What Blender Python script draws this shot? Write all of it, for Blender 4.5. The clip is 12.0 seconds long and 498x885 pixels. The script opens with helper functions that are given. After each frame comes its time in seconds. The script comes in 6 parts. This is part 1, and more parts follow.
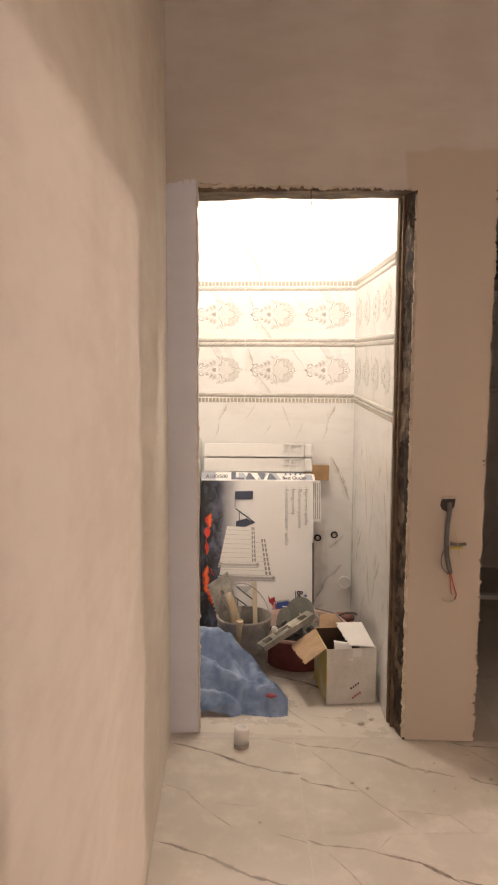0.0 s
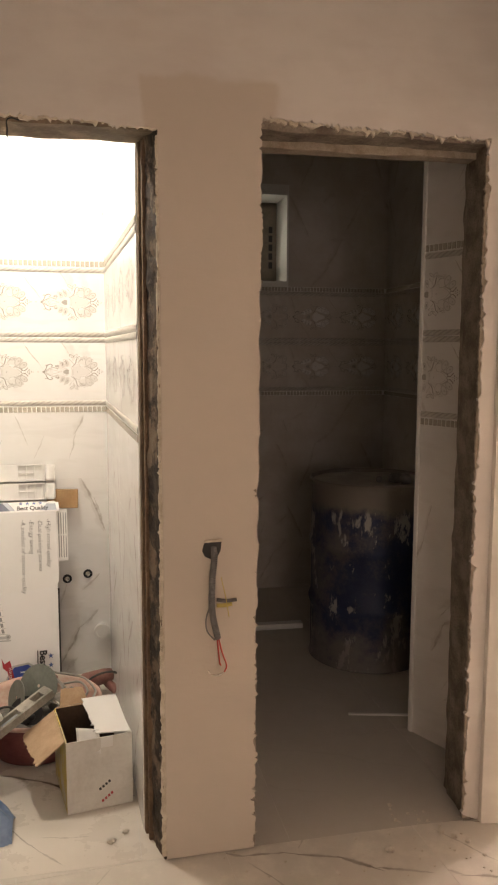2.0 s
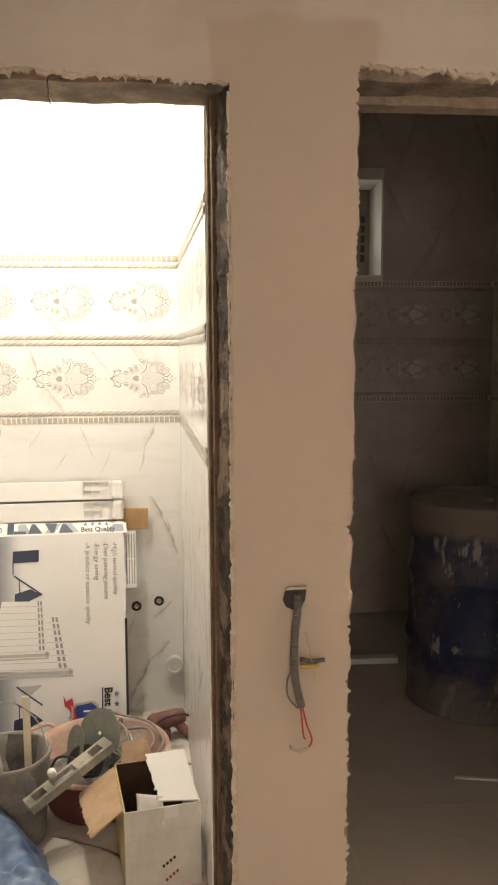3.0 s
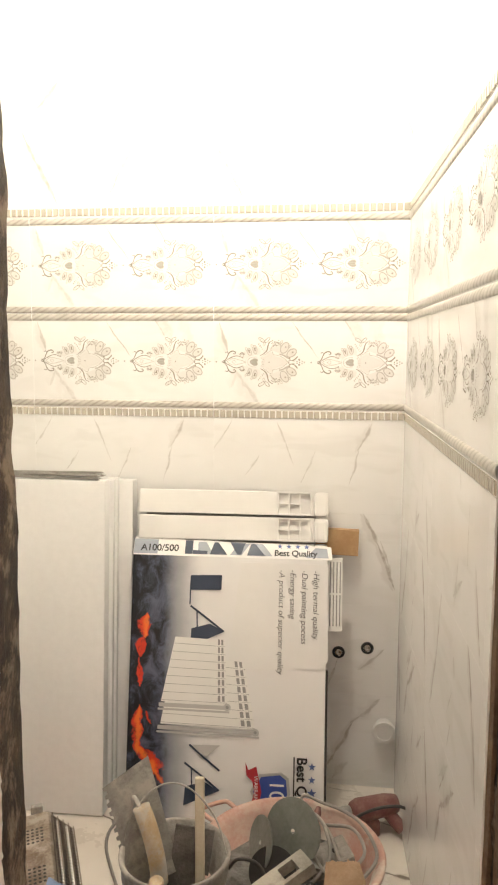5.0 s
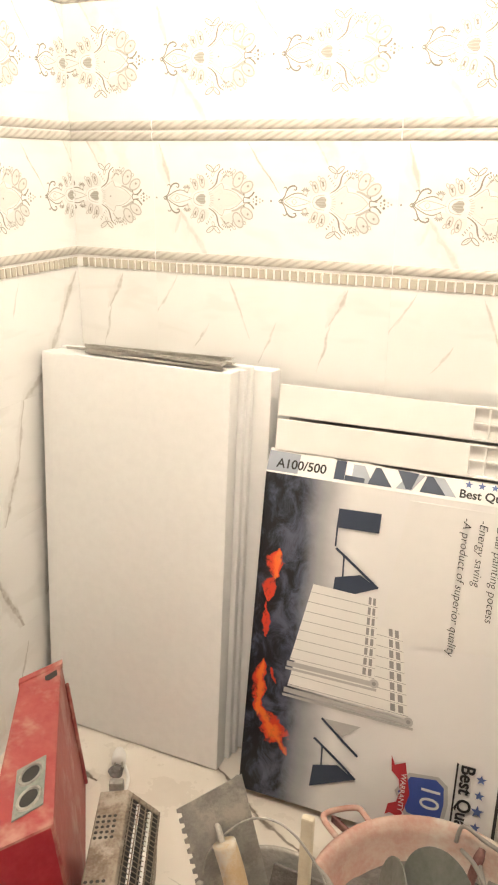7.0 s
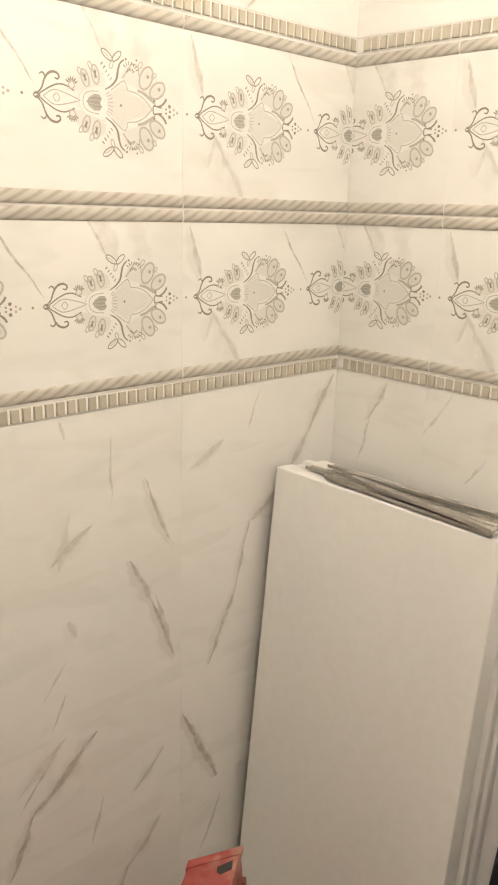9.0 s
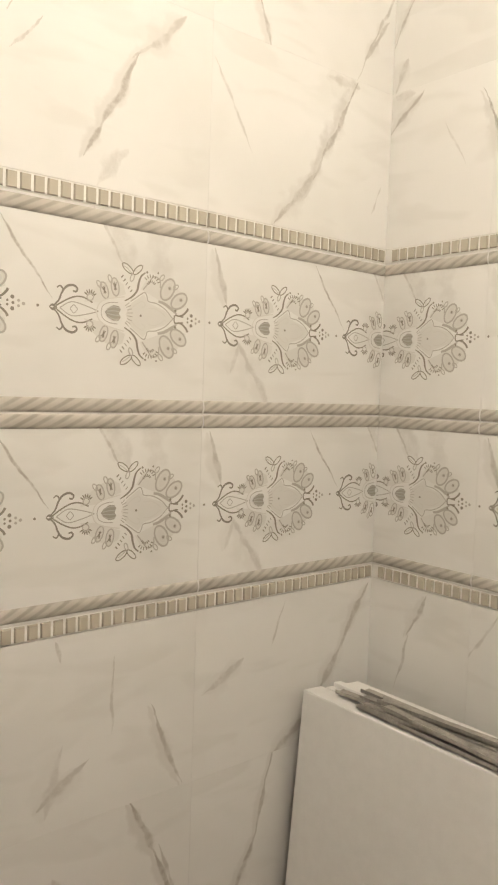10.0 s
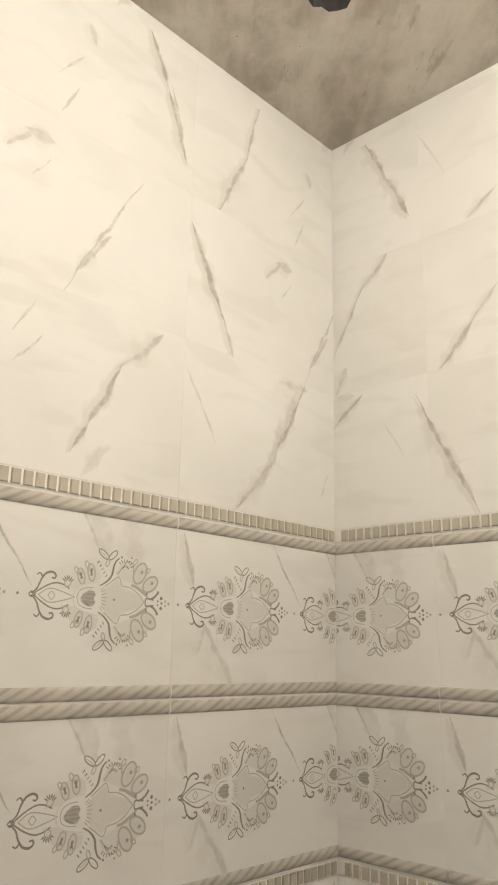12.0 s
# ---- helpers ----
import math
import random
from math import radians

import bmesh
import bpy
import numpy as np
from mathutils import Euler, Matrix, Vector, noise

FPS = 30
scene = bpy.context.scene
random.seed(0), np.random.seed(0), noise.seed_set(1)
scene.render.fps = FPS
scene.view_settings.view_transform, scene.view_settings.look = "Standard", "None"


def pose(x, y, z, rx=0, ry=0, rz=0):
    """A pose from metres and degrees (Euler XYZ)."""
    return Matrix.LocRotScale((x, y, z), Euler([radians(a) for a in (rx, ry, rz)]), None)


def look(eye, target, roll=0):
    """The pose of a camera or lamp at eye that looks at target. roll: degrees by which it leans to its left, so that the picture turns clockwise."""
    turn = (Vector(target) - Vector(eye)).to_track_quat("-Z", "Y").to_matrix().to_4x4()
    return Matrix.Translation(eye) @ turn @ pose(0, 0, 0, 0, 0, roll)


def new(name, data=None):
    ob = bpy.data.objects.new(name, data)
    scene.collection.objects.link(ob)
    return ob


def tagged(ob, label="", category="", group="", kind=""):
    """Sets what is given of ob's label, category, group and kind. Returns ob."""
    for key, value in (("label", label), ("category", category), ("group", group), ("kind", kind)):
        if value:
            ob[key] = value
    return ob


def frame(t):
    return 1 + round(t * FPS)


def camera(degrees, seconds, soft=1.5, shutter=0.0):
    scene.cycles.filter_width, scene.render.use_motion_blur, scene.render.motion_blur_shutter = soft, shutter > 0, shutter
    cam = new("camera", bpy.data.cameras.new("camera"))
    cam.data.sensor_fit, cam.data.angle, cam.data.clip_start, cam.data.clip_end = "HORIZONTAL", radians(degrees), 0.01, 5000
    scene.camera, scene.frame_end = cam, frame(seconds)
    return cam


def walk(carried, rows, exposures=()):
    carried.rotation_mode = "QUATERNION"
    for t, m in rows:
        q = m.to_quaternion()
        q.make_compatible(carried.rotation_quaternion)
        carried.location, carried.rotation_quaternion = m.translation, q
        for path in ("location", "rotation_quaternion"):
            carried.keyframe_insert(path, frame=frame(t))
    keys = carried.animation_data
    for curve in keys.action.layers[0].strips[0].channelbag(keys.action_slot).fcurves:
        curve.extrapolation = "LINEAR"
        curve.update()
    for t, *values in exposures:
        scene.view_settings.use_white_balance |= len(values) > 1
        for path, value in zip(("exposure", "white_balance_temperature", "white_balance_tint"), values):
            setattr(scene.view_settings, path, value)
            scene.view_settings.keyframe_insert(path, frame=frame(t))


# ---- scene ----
cam = camera(35.6, 12.0, 2.1)
PATH = [
    (0, (1.123, -0.293, 1.485), (1.001, 1.691, 1.256), 0.2),
    (0.5, (1.192, -0.145, 1.491), (1.303, 1.838, 1.257), 0.1),
    (1, (1.291, 0.04, 1.498), (1.573, 2.005, 1.261), -0.0),
    (1.5, (1.341, 0.226, 1.482), (1.721, 2.176, 1.248), 0.0),
    (2, (1.346, 0.464, 1.488), (1.756, 2.407, 1.253), 0.2),
    (2.5, (1.354, 0.659, 1.49), (1.74, 2.607, 1.255), 0.1),
    (3, (1.418, 0.859, 1.498), (1.607, 2.836, 1.264), -0.3),
    (3.5, (1.452, 1.026, 1.497), (1.414, 3.012, 1.265), -0.2),
    (3.6, (1.455, 1.079, 1.497), (1.376, 3.064, 1.262), -0.4),
    (3.7, (1.447, 1.098, 1.493), (1.332, 3.081, 1.261), -0.1),
    (5.3, (1.265, 1.697, 1.438), (0.954, 3.656, 1.182), 0.3),
    (5.5, (1.283, 1.79, 1.45), (0.927, 3.731, 1.123), 0.3),
    (6, (1.295, 1.933, 1.435), (0.859, 3.829, 0.97), 0.6),
    (6.5, (1.261, 2.116, 1.436), (0.667, 3.931, 0.843), 0.4),
    (6.7, (1.258, 2.182, 1.45), (0.597, 3.959, 0.815), 0.4),
    (8.3, (1.181, 2.559, 1.513), (0.012, 4.011, 0.788), 1.2),
    (8.5, (1.173, 2.588, 1.512), (-0.067, 3.993, 0.812), 1.1),
    (9, (1.088, 2.666, 1.546), (-0.288, 3.998, 0.97), 1.7),
    (9.5, (1.046, 2.709, 1.565), (-0.416, 4.028, 1.216), 1.7),
    (10, (1.035, 2.78, 1.583), (-0.496, 4.061, 1.453), 1.9),
    (10.5, (1.043, 2.807, 1.597), (-0.54, 4.025, 1.704), 2.0),
    (11, (1.036, 2.766, 1.613), (-0.548, 3.945, 1.928), 2.2),
    (11.5, (1.028, 2.718, 1.618), (-0.509, 3.915, 2.072), 2.1),
    (12, (1.009, 2.675, 1.62), (-0.335, 4.062, 2.142), 1.2),
]
walk(cam, [(t, look(eye, target, roll)) for t, eye, target, roll in PATH], [(0, 0.13, 6550, 18), (1.0, 0.18, 6500, 17), (2.0, 0.27, 6450, 13), (3.0, 0.40, 6350, 9), (3.7, 0.36, 6300, 8), (5.3, 0.36, 6350, 11), (6.7, 0.63, 6400, 12), (8.3, 0.24, 6500, 12), (9.0, -0.15, 6550, 12), (9.5, -0.47, 6550, 12), (10.5, -0.85, 6400, 11), (12, -1.0, 6350, 11)])

scene.view_settings.exposure = 0.0

# ---- light ----
world = bpy.data.worlds.new("world")
scene.world = world
world.use_nodes = True
wn = world.node_tree
sky = wn.nodes.new("ShaderNodeTexSky")
sky.sky_type, sky.sun_disc, sky.sun_elevation, sky.sun_rotation = "NISHITA", False, radians(35), radians(200)
wn.nodes["Background"].inputs["Strength"].default_value = 0.1
wn.links.new(sky.outputs["Color"], wn.nodes["Background"].inputs["Color"])


def lamp(name, place, watts, color, radius):
    data = bpy.data.lights.new(name, "POINT")
    data.energy, data.color, data.shadow_soft_size = watts, color, radius
    ob = new(name, data)
    ob.location = place
    return ob


lamp("bathroom_bulb_light", (1.02, 3.14, 2.57), 43, (1.0, 0.905, 0.75), 0.04)
lamp("side_room_bulb_light", (6.30, 4.04, 2.53), 290, (1.0, 0.81, 0.70), 0.06)
# unseen soft fill added behind the viewpoint to lift hall and toilet room
lamp("hall_fill_light", (1.70, -1.50, 1.50), 33, (1.0, 0.81, 0.70), 0.35)


# ---- materials ----
class Tree:
    """A small builder for node materials."""

    def __init__(self, name):
        self.mat = bpy.data.materials.new(name)
        self.mat.use_nodes = True
        self.t = self.mat.node_tree
        self.bsdf = self.t.nodes["Principled BSDF"]

    def node(self, kind, **inputs):
        n = self.t.nodes.new(kind)
        for key, v in inputs.items():
            self.put(n.inputs[key.replace("_", " ")], v)
        return n

    def put(self, socket, v):
        if isinstance(v, bpy.types.NodeSocket):
            self.t.links.new(v, socket)
        elif isinstance(v, tuple) and len(v) == 3 and socket.type == "RGBA":
            socket.default_value = (*v, 1)
        else:
            socket.default_value = v

    def math(self, op, a, b=0.0, clamp=False):
        n = self.t.nodes.new("ShaderNodeMath")
        n.operation, n.use_clamp = op, clamp
        self.put(n.inputs[0], a), self.put(n.inputs[1], b)
        return n.outputs[0]

    def step(self, v, lo, hi, a=0.0, b=1.0):
        n = self.t.nodes.new("ShaderNodeMapRange")
        n.interpolation_type = "SMOOTHSTEP"
        for k, x in zip(("Value", "From Min", "From Max", "To Min", "To Max"), (v, lo, hi, a, b)):
            self.put(n.inputs[k], x)
        return n.outputs[0]

    def mix(self, f, a, b):
        n = self.t.nodes.new("ShaderNodeMix")
        n.data_type = "RGBA"
        self.put(n.inputs[0], f), self.put(n.inputs[6], a), self.put(n.inputs[7], b)
        return n.outputs[2]

    def coords(self, which="Object", scale=(1, 1, 1), turn=(0, 0, 0), shift=None):
        c = self.t.nodes.new("ShaderNodeTexCoord").outputs[which]
        if shift is not None:
            add = self.t.nodes.new("ShaderNodeVectorMath")
            self.put(add.inputs[0], c), self.put(add.inputs[1], shift)
            c = add.outputs[0]
        m = self.node("ShaderNodeMapping", Vector=c, Scale=scale, Rotation=tuple(radians(a) for a in turn))
        return m.outputs[0]

    def world(self, scale=(1, 1, 1), turn=(0, 0, 0)):
        g = self.t.nodes.new("ShaderNodeNewGeometry").outputs["Position"]
        return self.node("ShaderNodeMapping", Vector=g, Scale=scale, Rotation=tuple(radians(a) for a in turn)).outputs[0]

    def noise(self, vec, scale, detail=3.0, rough=0.5, distortion=0.0):
        return self.node("ShaderNodeTexNoise", Vector=vec, Scale=scale, Detail=detail, Roughness=rough, Distortion=distortion).outputs[0]

    def bump(self, height, strength, distance=0.01):
        n = self.node("ShaderNodeBump", Height=height, Strength=strength, Distance=distance)
        self.put(self.bsdf.inputs["Normal"], n.outputs[0])

    def end(self, color=None, rough=None, metal=None, **more):
        for k, v in (("Base Color", color), ("Roughness", rough), ("Metallic", metal)):
            if v is not None:
                self.put(self.bsdf.inputs[k], v)
        for k, v in more.items():
            self.put(self.bsdf.inputs[k.replace("_", " ")], v)
        return self.mat


def worn(name, a, b, rough=0.6, metal=0.0, scale=12.0, bump=0.15, speck=0.0, dust=None, **more):
    """A surface with two scales of change between two colours, and fine relief."""
    t = Tree(name)
    v = t.coords()
    big, fine = t.noise(v, scale, 4, 0.6), t.noise(v, scale * 9, 3, 0.6)
    col = t.mix(t.step(t.math("ADD", t.math("MULTIPLY", big, 0.7), t.math("MULTIPLY", fine, 0.3)), 0.36, 0.66), a, b)
    if dust:
        col = t.mix(t.step(t.noise(v, scale * 0.6, 5, 0.7), 0.48, 0.62), col, dust)
    if bump:
        t.bump(t.math("ADD", fine, big), bump, 0.004)
    return t.end(col, t.math("ADD", t.math("MULTIPLY", fine, 0.25), rough - 0.12), metal, **more)


def plain(name, color, rough=0.5, metal=0.0, **more):
    t = Tree(name)
    n = t.noise(t.coords(), 30, 3)
    col = t.mix(t.step(n, 0.3, 0.7), tuple(0.985 * c for c in color), color)
    return t.end(col, t.math("ADD", t.math("MULTIPLY", n, 0.15), rough - 0.07), metal, **more)


def marks_print(t, u, v, marks, wide=1.0):
    """Tapering printed strokes on a tile: each mark is (u0, v0, u1, v1, half width, strength). Returns how much ink lies at a point."""
    plane = t.node("ShaderNodeCombineXYZ", X=u, Y=v).outputs[0]
    bend = t.math("MULTIPLY", t.math("SUBTRACT", t.noise(plane, 9, 2, 0.5), 0.5), 0.020)
    fray = t.math("MULTIPLY", t.math("SUBTRACT", t.noise(plane, 38, 4, 0.65), 0.5), 0.0075 * wide)
    wob = t.math("ADD", bend, fray)
    swell = t.step(t.noise(plane, 26, 3), 0.32, 0.68, 0.35 * wide, 1.25 * wide)

    def madd(a, k, c):
        n = t.t.nodes.new("ShaderNodeMath")
        n.operation = "MULTIPLY_ADD"
        t.put(n.inputs[0], a), t.put(n.inputs[1], k), t.put(n.inputs[2], c)
        return n.outputs[0]
    ink = None
    for u0, v0, u1, v1, half, strength in marks:
        du, dv = u1 - u0, v1 - v0
        L2 = du * du + dv * dv
        L = math.sqrt(L2)
        along = madd(u, du / L2, madd(v, dv / L2, -(u0 * du + v0 * dv) / L2))
        across = madd(u, -dv / L, madd(v, du / L, (u0 * dv - v0 * du) / L))
        across = t.math("ABSOLUTE", t.math("ADD", across, wob))
        taper = t.math("MULTIPLY", along, madd(along, -4.0, 4.0), True)
        body = t.math("MULTIPLY", t.math("POWER", taper, 0.9), swell)
        rel = t.math("DIVIDE", across, madd(body, half, 0.00015))
        m = t.math("MULTIPLY", t.step(rel, 0.30, 1.10, strength, 0.0), t.step(taper, 0.0, 0.12))
        ink = m if ink is None else t.math("MAXIMUM", ink, m)
    return ink


# the prints of the wall tiles, one for each row
FACE_A = [(0.476, 0.305, 0.534, 0.188, 0.0065, 0.75), (0.524, 0.205, 0.590, 0.055, 0.0060, 0.75), (0.536, 0.215, 0.575, 0.100, 0.0035, 0.5), (0.187, 0.312, 0.145, 0.150, 0.0045, 0.55),
          (0.152, 0.165, 0.070, -0.010, 0.0065, 0.65), (0.339, 0.150, 0.290, 0.080, 0.0025, 0.45), (0.339, 0.086, 0.303, 0.015, 0.0025, 0.45), (0.345, 0.225, 0.362, 0.185, 0.0060, 0.30)]
FACE_B = [(0.000, 0.245, 0.102, 0.058, 0.0075, 0.8), (0.092, 0.080, 0.130, -0.02, 0.0045, 0.6), (0.486, 0.276, 0.333, -0.010, 0.0030, 0.5), (0.215, 0.205, 0.262, 0.252, 0.0070, 0.4),
          (0.245, 0.250, 0.300, 0.250, 0.0080, 0.4), (0.294, 0.219, 0.265, 0.172, 0.0025, 0.4), (0.423, 0.135, 0.366, 0.045, 0.0050, 0.5)]
FACE_B2 = [(0.000, 0.225, 0.125, -0.045, 0.0075, 0.75), (0.403, 0.278, 0.250, 0.148, 0.0090, 0.65), (0.268, 0.172, 0.205, 0.040, 0.0065, 0.7), (0.335, 0.292, 0.230, 0.210, 0.0120, 0.30), (0.320, 0.285, 0.232, 0.170, 0.0030, 0.6),
           (0.558, 0.160, 0.480, 0.083, 0.0065, 0.5), (0.410, 0.118, 0.378, 0.015, 0.0035, 0.5)]
FACE_C = [(0.552, 0.288, 0.452, 0.196, 0.0080, 0.45), (0.470, 0.215, 0.375, 0.035, 0.0050, 0.7), (0.309, 0.216, 0.265, 0.155, 0.0028, 0.4), (0.293, 0.270, 0.260, 0.203, 0.0025, 0.4), (0.395, 0.002, 0.450, 0.066, 0.0130, 0.3), (0.12, 0.25, 0.06, 0.12, 0.004, 0.5)]
FACE_C2 = [(0.344, 0.300, 0.232, 0.090, 0.0065, 0.75), (0.250, 0.118, 0.142, 0.000, 0.0080, 0.55), (0.330, 0.300, 0.205, 0.050, 0.0160, 0.25), (0.262, 0.284, 0.350, 0.288, 0.0110, 0.35), (0.003, 0.248, 0.092, 0.110, 0.0025, 0.35), (0.42, 0.12, 0.395, 0.06, 0.003, 0.35)]
FACE_CN = [(0.440, 0.292, 0.360, 0.220, 0.0060, 0.6), (0.570, 0.262, 0.702, -0.005, 0.0065, 0.75), (-0.030, 0.262, 0.102, -0.005, 0.0065, 0.75), (0.37, 0.295, 0.42, 0.285, 0.011, 0.35), (0.49, 0.22, 0.54, 0.13, 0.0025, 0.3), (0.35, 0.20, 0.26, 0.03, 0.006, 0.6)]
FACE_BN = [(0.522, 0.304, 0.440, 0.235, 0.0060, 0.55), (0.450, 0.250, 0.358, 0.076, 0.0042, 0.6), (0.166, 0.152, 0.098, 0.073, 0.0042, 0.45), (0.114, 0.088, 0.026, -0.002, 0.0065, 0.6), (0.40, 0.06, 0.37, 0.0, 0.009, 0.35)]
FACE_AN = [(0.450, 0.318, 0.516, 0.190, 0.0065, 0.7), (0.500, 0.212, 0.577, 0.064, 0.0070, 0.75), (0.178, 0.056, 0.106, 0.008, 0.0050, 0.45), (-0.006, 0.272, 0.064, 0.133, 0.0022, 0.3), (0.30, 0.24, 0.34, 0.13, 0.005, 0.5)]
FACE_D = [(0.510, 0.158, 0.580, 0.0, 0.0045, 0.6), (0.406, 0.096, 0.316, 0.038, 0.0080, 0.4), (0.443, 0.252, 0.441, 0.122, 0.0026, 0.4), (0.345, 0.29, 0.355, 0.255, 0.004, 0.4), (0.36, 0.13, 0.33, 0.02, 0.011, 0.25)]
FACE_D2 = [(0.431, 0.292, 0.362, 0.180, 0.0070, 0.6), (0.378, 0.200, 0.266, 0.040, 0.0080, 0.5), (0.285, 0.066, 0.175, -0.015, 0.0080, 0.45), (0.108, 0.196, 0.022, 0.145, 0.0080, 0.35), (0.203, 0.285, 0.172, 0.200, 0.0025, 0.4)]
FACE_E = [(0.501, 0.290, 0.458, 0.196, 0.0055, 0.55), (0.466, 0.208, 0.432, 0.085, 0.0032, 0.5), (0.062, 0.296, -0.012, 0.176, 0.0032, 0.4), (0.147, 0.183, 0.100, 0.112, 0.0030, 0.4), (0.20, 0.29, 0.262, 0.15, 0.0035, 0.4), (0.325, 0.20, 0.28, 0.09, 0.0035, 0.4)]
FACE_BAND = [(0.245, 0.276, 0.330, 0.160, 0.0022, 0.75), (0.392, 0.304, 0.448, 0.218, 0.0030, 0.5), (0.402, 0.310, 0.470, 0.215, 0.0200, 0.22), (0.500, 0.310, 0.520, 0.190, 0.0240, 0.16),
             (0.016, 0.276, 0.044, 0.178, 0.0050, 0.5), (0.024, 0.256, 0.046, 0.172, 0.0026, 0.45), (0.064, 0.136, 0.153, 0.004, 0.0095, 0.33), (0.074, 0.118, 0.055, 0.070, 0.0050, 0.25)]


def wall_tile_material(name="glazed_wall_tile", marks=FACE_A, dusty=0.0):
    """White glazed tile printed with slanting broken grey veins."""
    t = Tree(name)
    pick = t.node("ShaderNodeObjectInfo").outputs["Random"]
    o = t.node("ShaderNodeSeparateXYZ", Vector=t.coords())
    u, v = o.outputs[0], o.outputs[2]
    own = t.node("ShaderNodeCombineXYZ", X=u, Y=v, Z=t.math("MULTIPLY", pick, 9.0)).outputs[0]
    cloud, fold = t.noise(own, 4.0, 3), t.noise(t.node("ShaderNodeMapping", Vector=own, Rotation=(0, 0, radians(38)), Scale=(1.0, 3.2, 1.0)).outputs[0], 5.0, 2, 0.5, 0.6)
    base_c = t.mix(t.step(cloud, 0.4, 0.68), (0.84, 0.83, 0.81), (0.80, 0.79, 0.765))
    base_c = t.mix(t.step(fold, 0.52, 0.66, 0.0, 0.30), base_c, (0.70, 0.685, 0.65))
    soft = marks_print(t, t.math("ADD", u, 0.006), t.math("ADD", v, 0.003), [(a, b, c, d, 3.0 * w, 0.38 * k) for a, b, c, d, w, k in marks if 0.004 < w < 0.013], 1.3)
    col = t.mix(soft, base_c, (0.50, 0.465, 0.42))
    grain = t.step(t.noise(own, 34, 5, 0.7), 0.36, 0.60, 0.40, 1.0)
    col = t.mix(t.math("MULTIPLY", marks_print(t, u, v, [(a, b, c, d, 1.35 * w, k) for a, b, c, d, w, k in marks]), grain), col, (0.37, 0.33, 0.285))
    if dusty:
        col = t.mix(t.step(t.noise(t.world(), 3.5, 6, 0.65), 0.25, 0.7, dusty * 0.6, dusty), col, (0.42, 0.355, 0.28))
    t.bump(t.math("ADD", t.noise(t.coords("Object"), 14, 2), t.math("MULTIPLY", fold, 1.5)), 0.025, 0.004)
    return t.end(col, 0.17 + 0.5 * dusty, 0.0, Specular_IOR_Level=0.5 - 0.3 * dusty)


# the prints of the floor tiles: long cracks running on from tile to tile
CRACK_P = [(-0.03, 0.585, 0.06, 0.530, 0.0026, 0.7), (0.03, 0.545, 0.185, 0.518, 0.0026, 0.8), (0.15, 0.530, 0.345, 0.445, 0.0030, 0.85), (0.31, 0.468, 0.425, 0.365, 0.0048, 1.0), (0.40, 0.390, 0.56, 0.318, 0.0036, 0.8),
           (-0.02, 0.338, 0.045, 0.280, 0.0030, 0.7), (0.02, 0.290, 0.205, 0.230, 0.0034, 0.85), (0.05, 0.515, 0.195, 0.262, 0.0022, 0.45), (0.17, 0.292, 0.350, 0.010, 0.0024, 0.5), (0.28, 0.122, 0.490, 0.090, 0.0020, 0.45), (0.47, 0.100, 0.525, -0.01, 0.0020, 0.45), (0.265, 0.590, 0.215, 0.528, 0.0020, 0.4)]
CRACK_Q = [(0.12, 0.572, 0.315, 0.485, 0.0032, 0.8), (0.28, 0.502, 0.43, 0.398, 0.0046, 1.0), (0.40, 0.412, 0.515, 0.362, 0.0034, 0.9), (0.49, 0.370, 0.62, 0.335, 0.0040, 0.85), (0.13, 0.285, 0.225, 0.230, 0.0022, 0.5), (0.20, 0.245, 0.305, 0.100, 0.0020, 0.5), (0.28, 0.130, 0.380, 0.020, 0.0020, 0.4),
           (0.50, 0.600, 0.62, 0.545, 0.0024, 0.6), (0.30, 0.17, 0.45, 0.145, 0.0018, 0.35)]


def floor_tile_material(name="polished_floor_tile", marks=CRACK_P, dusty=0.30):
    """Polished cream floor tile with long brown cracks of veins and building dust."""
    t = Tree(name)
    o = t.node("ShaderNodeSeparateXYZ", Vector=t.coords())
    crack = marks_print(t, o.outputs[0], o.outputs[1], [(a, b, c, d, 2.2 * w, k) for a, b, c, d, w, k in marks], 1.0)
    halo = marks_print(t, o.outputs[0], o.outputs[1], [(a, b, c, d, 4.5 * w, 0.42 * k) for a, b, c, d, w, k in marks if k > 0.65], 1.0)
    base_c = t.mix(t.step(t.noise(t.world(), 2.4, 4), 0.35, 0.68), (0.77, 0.725, 0.655), (0.68, 0.63, 0.56))
    col = t.mix(halo, base_c, (0.46, 0.40, 0.33))
    col = t.mix(t.math("MULTIPLY", crack, t.step(t.noise(t.world(), 9.0, 3), 0.35, 0.6, 0.7, 1.0)), col, (0.085, 0.055, 0.035))
    dust = t.step(t.noise(t.world(), 7.0, 6, 0.7), 0.62 - dusty, 0.86 - dusty)
    col = t.mix(t.math("MULTIPLY", dust, 0.2 + dusty), col, (0.52, 0.485, 0.435))
    rough = t.step(t.noise(t.world(), 6.0, 5, 0.65), 0.35, 0.7, 0.20 + 0.4 * dusty, 0.42 + 0.6 * dusty)
    return t.end(col, rough)


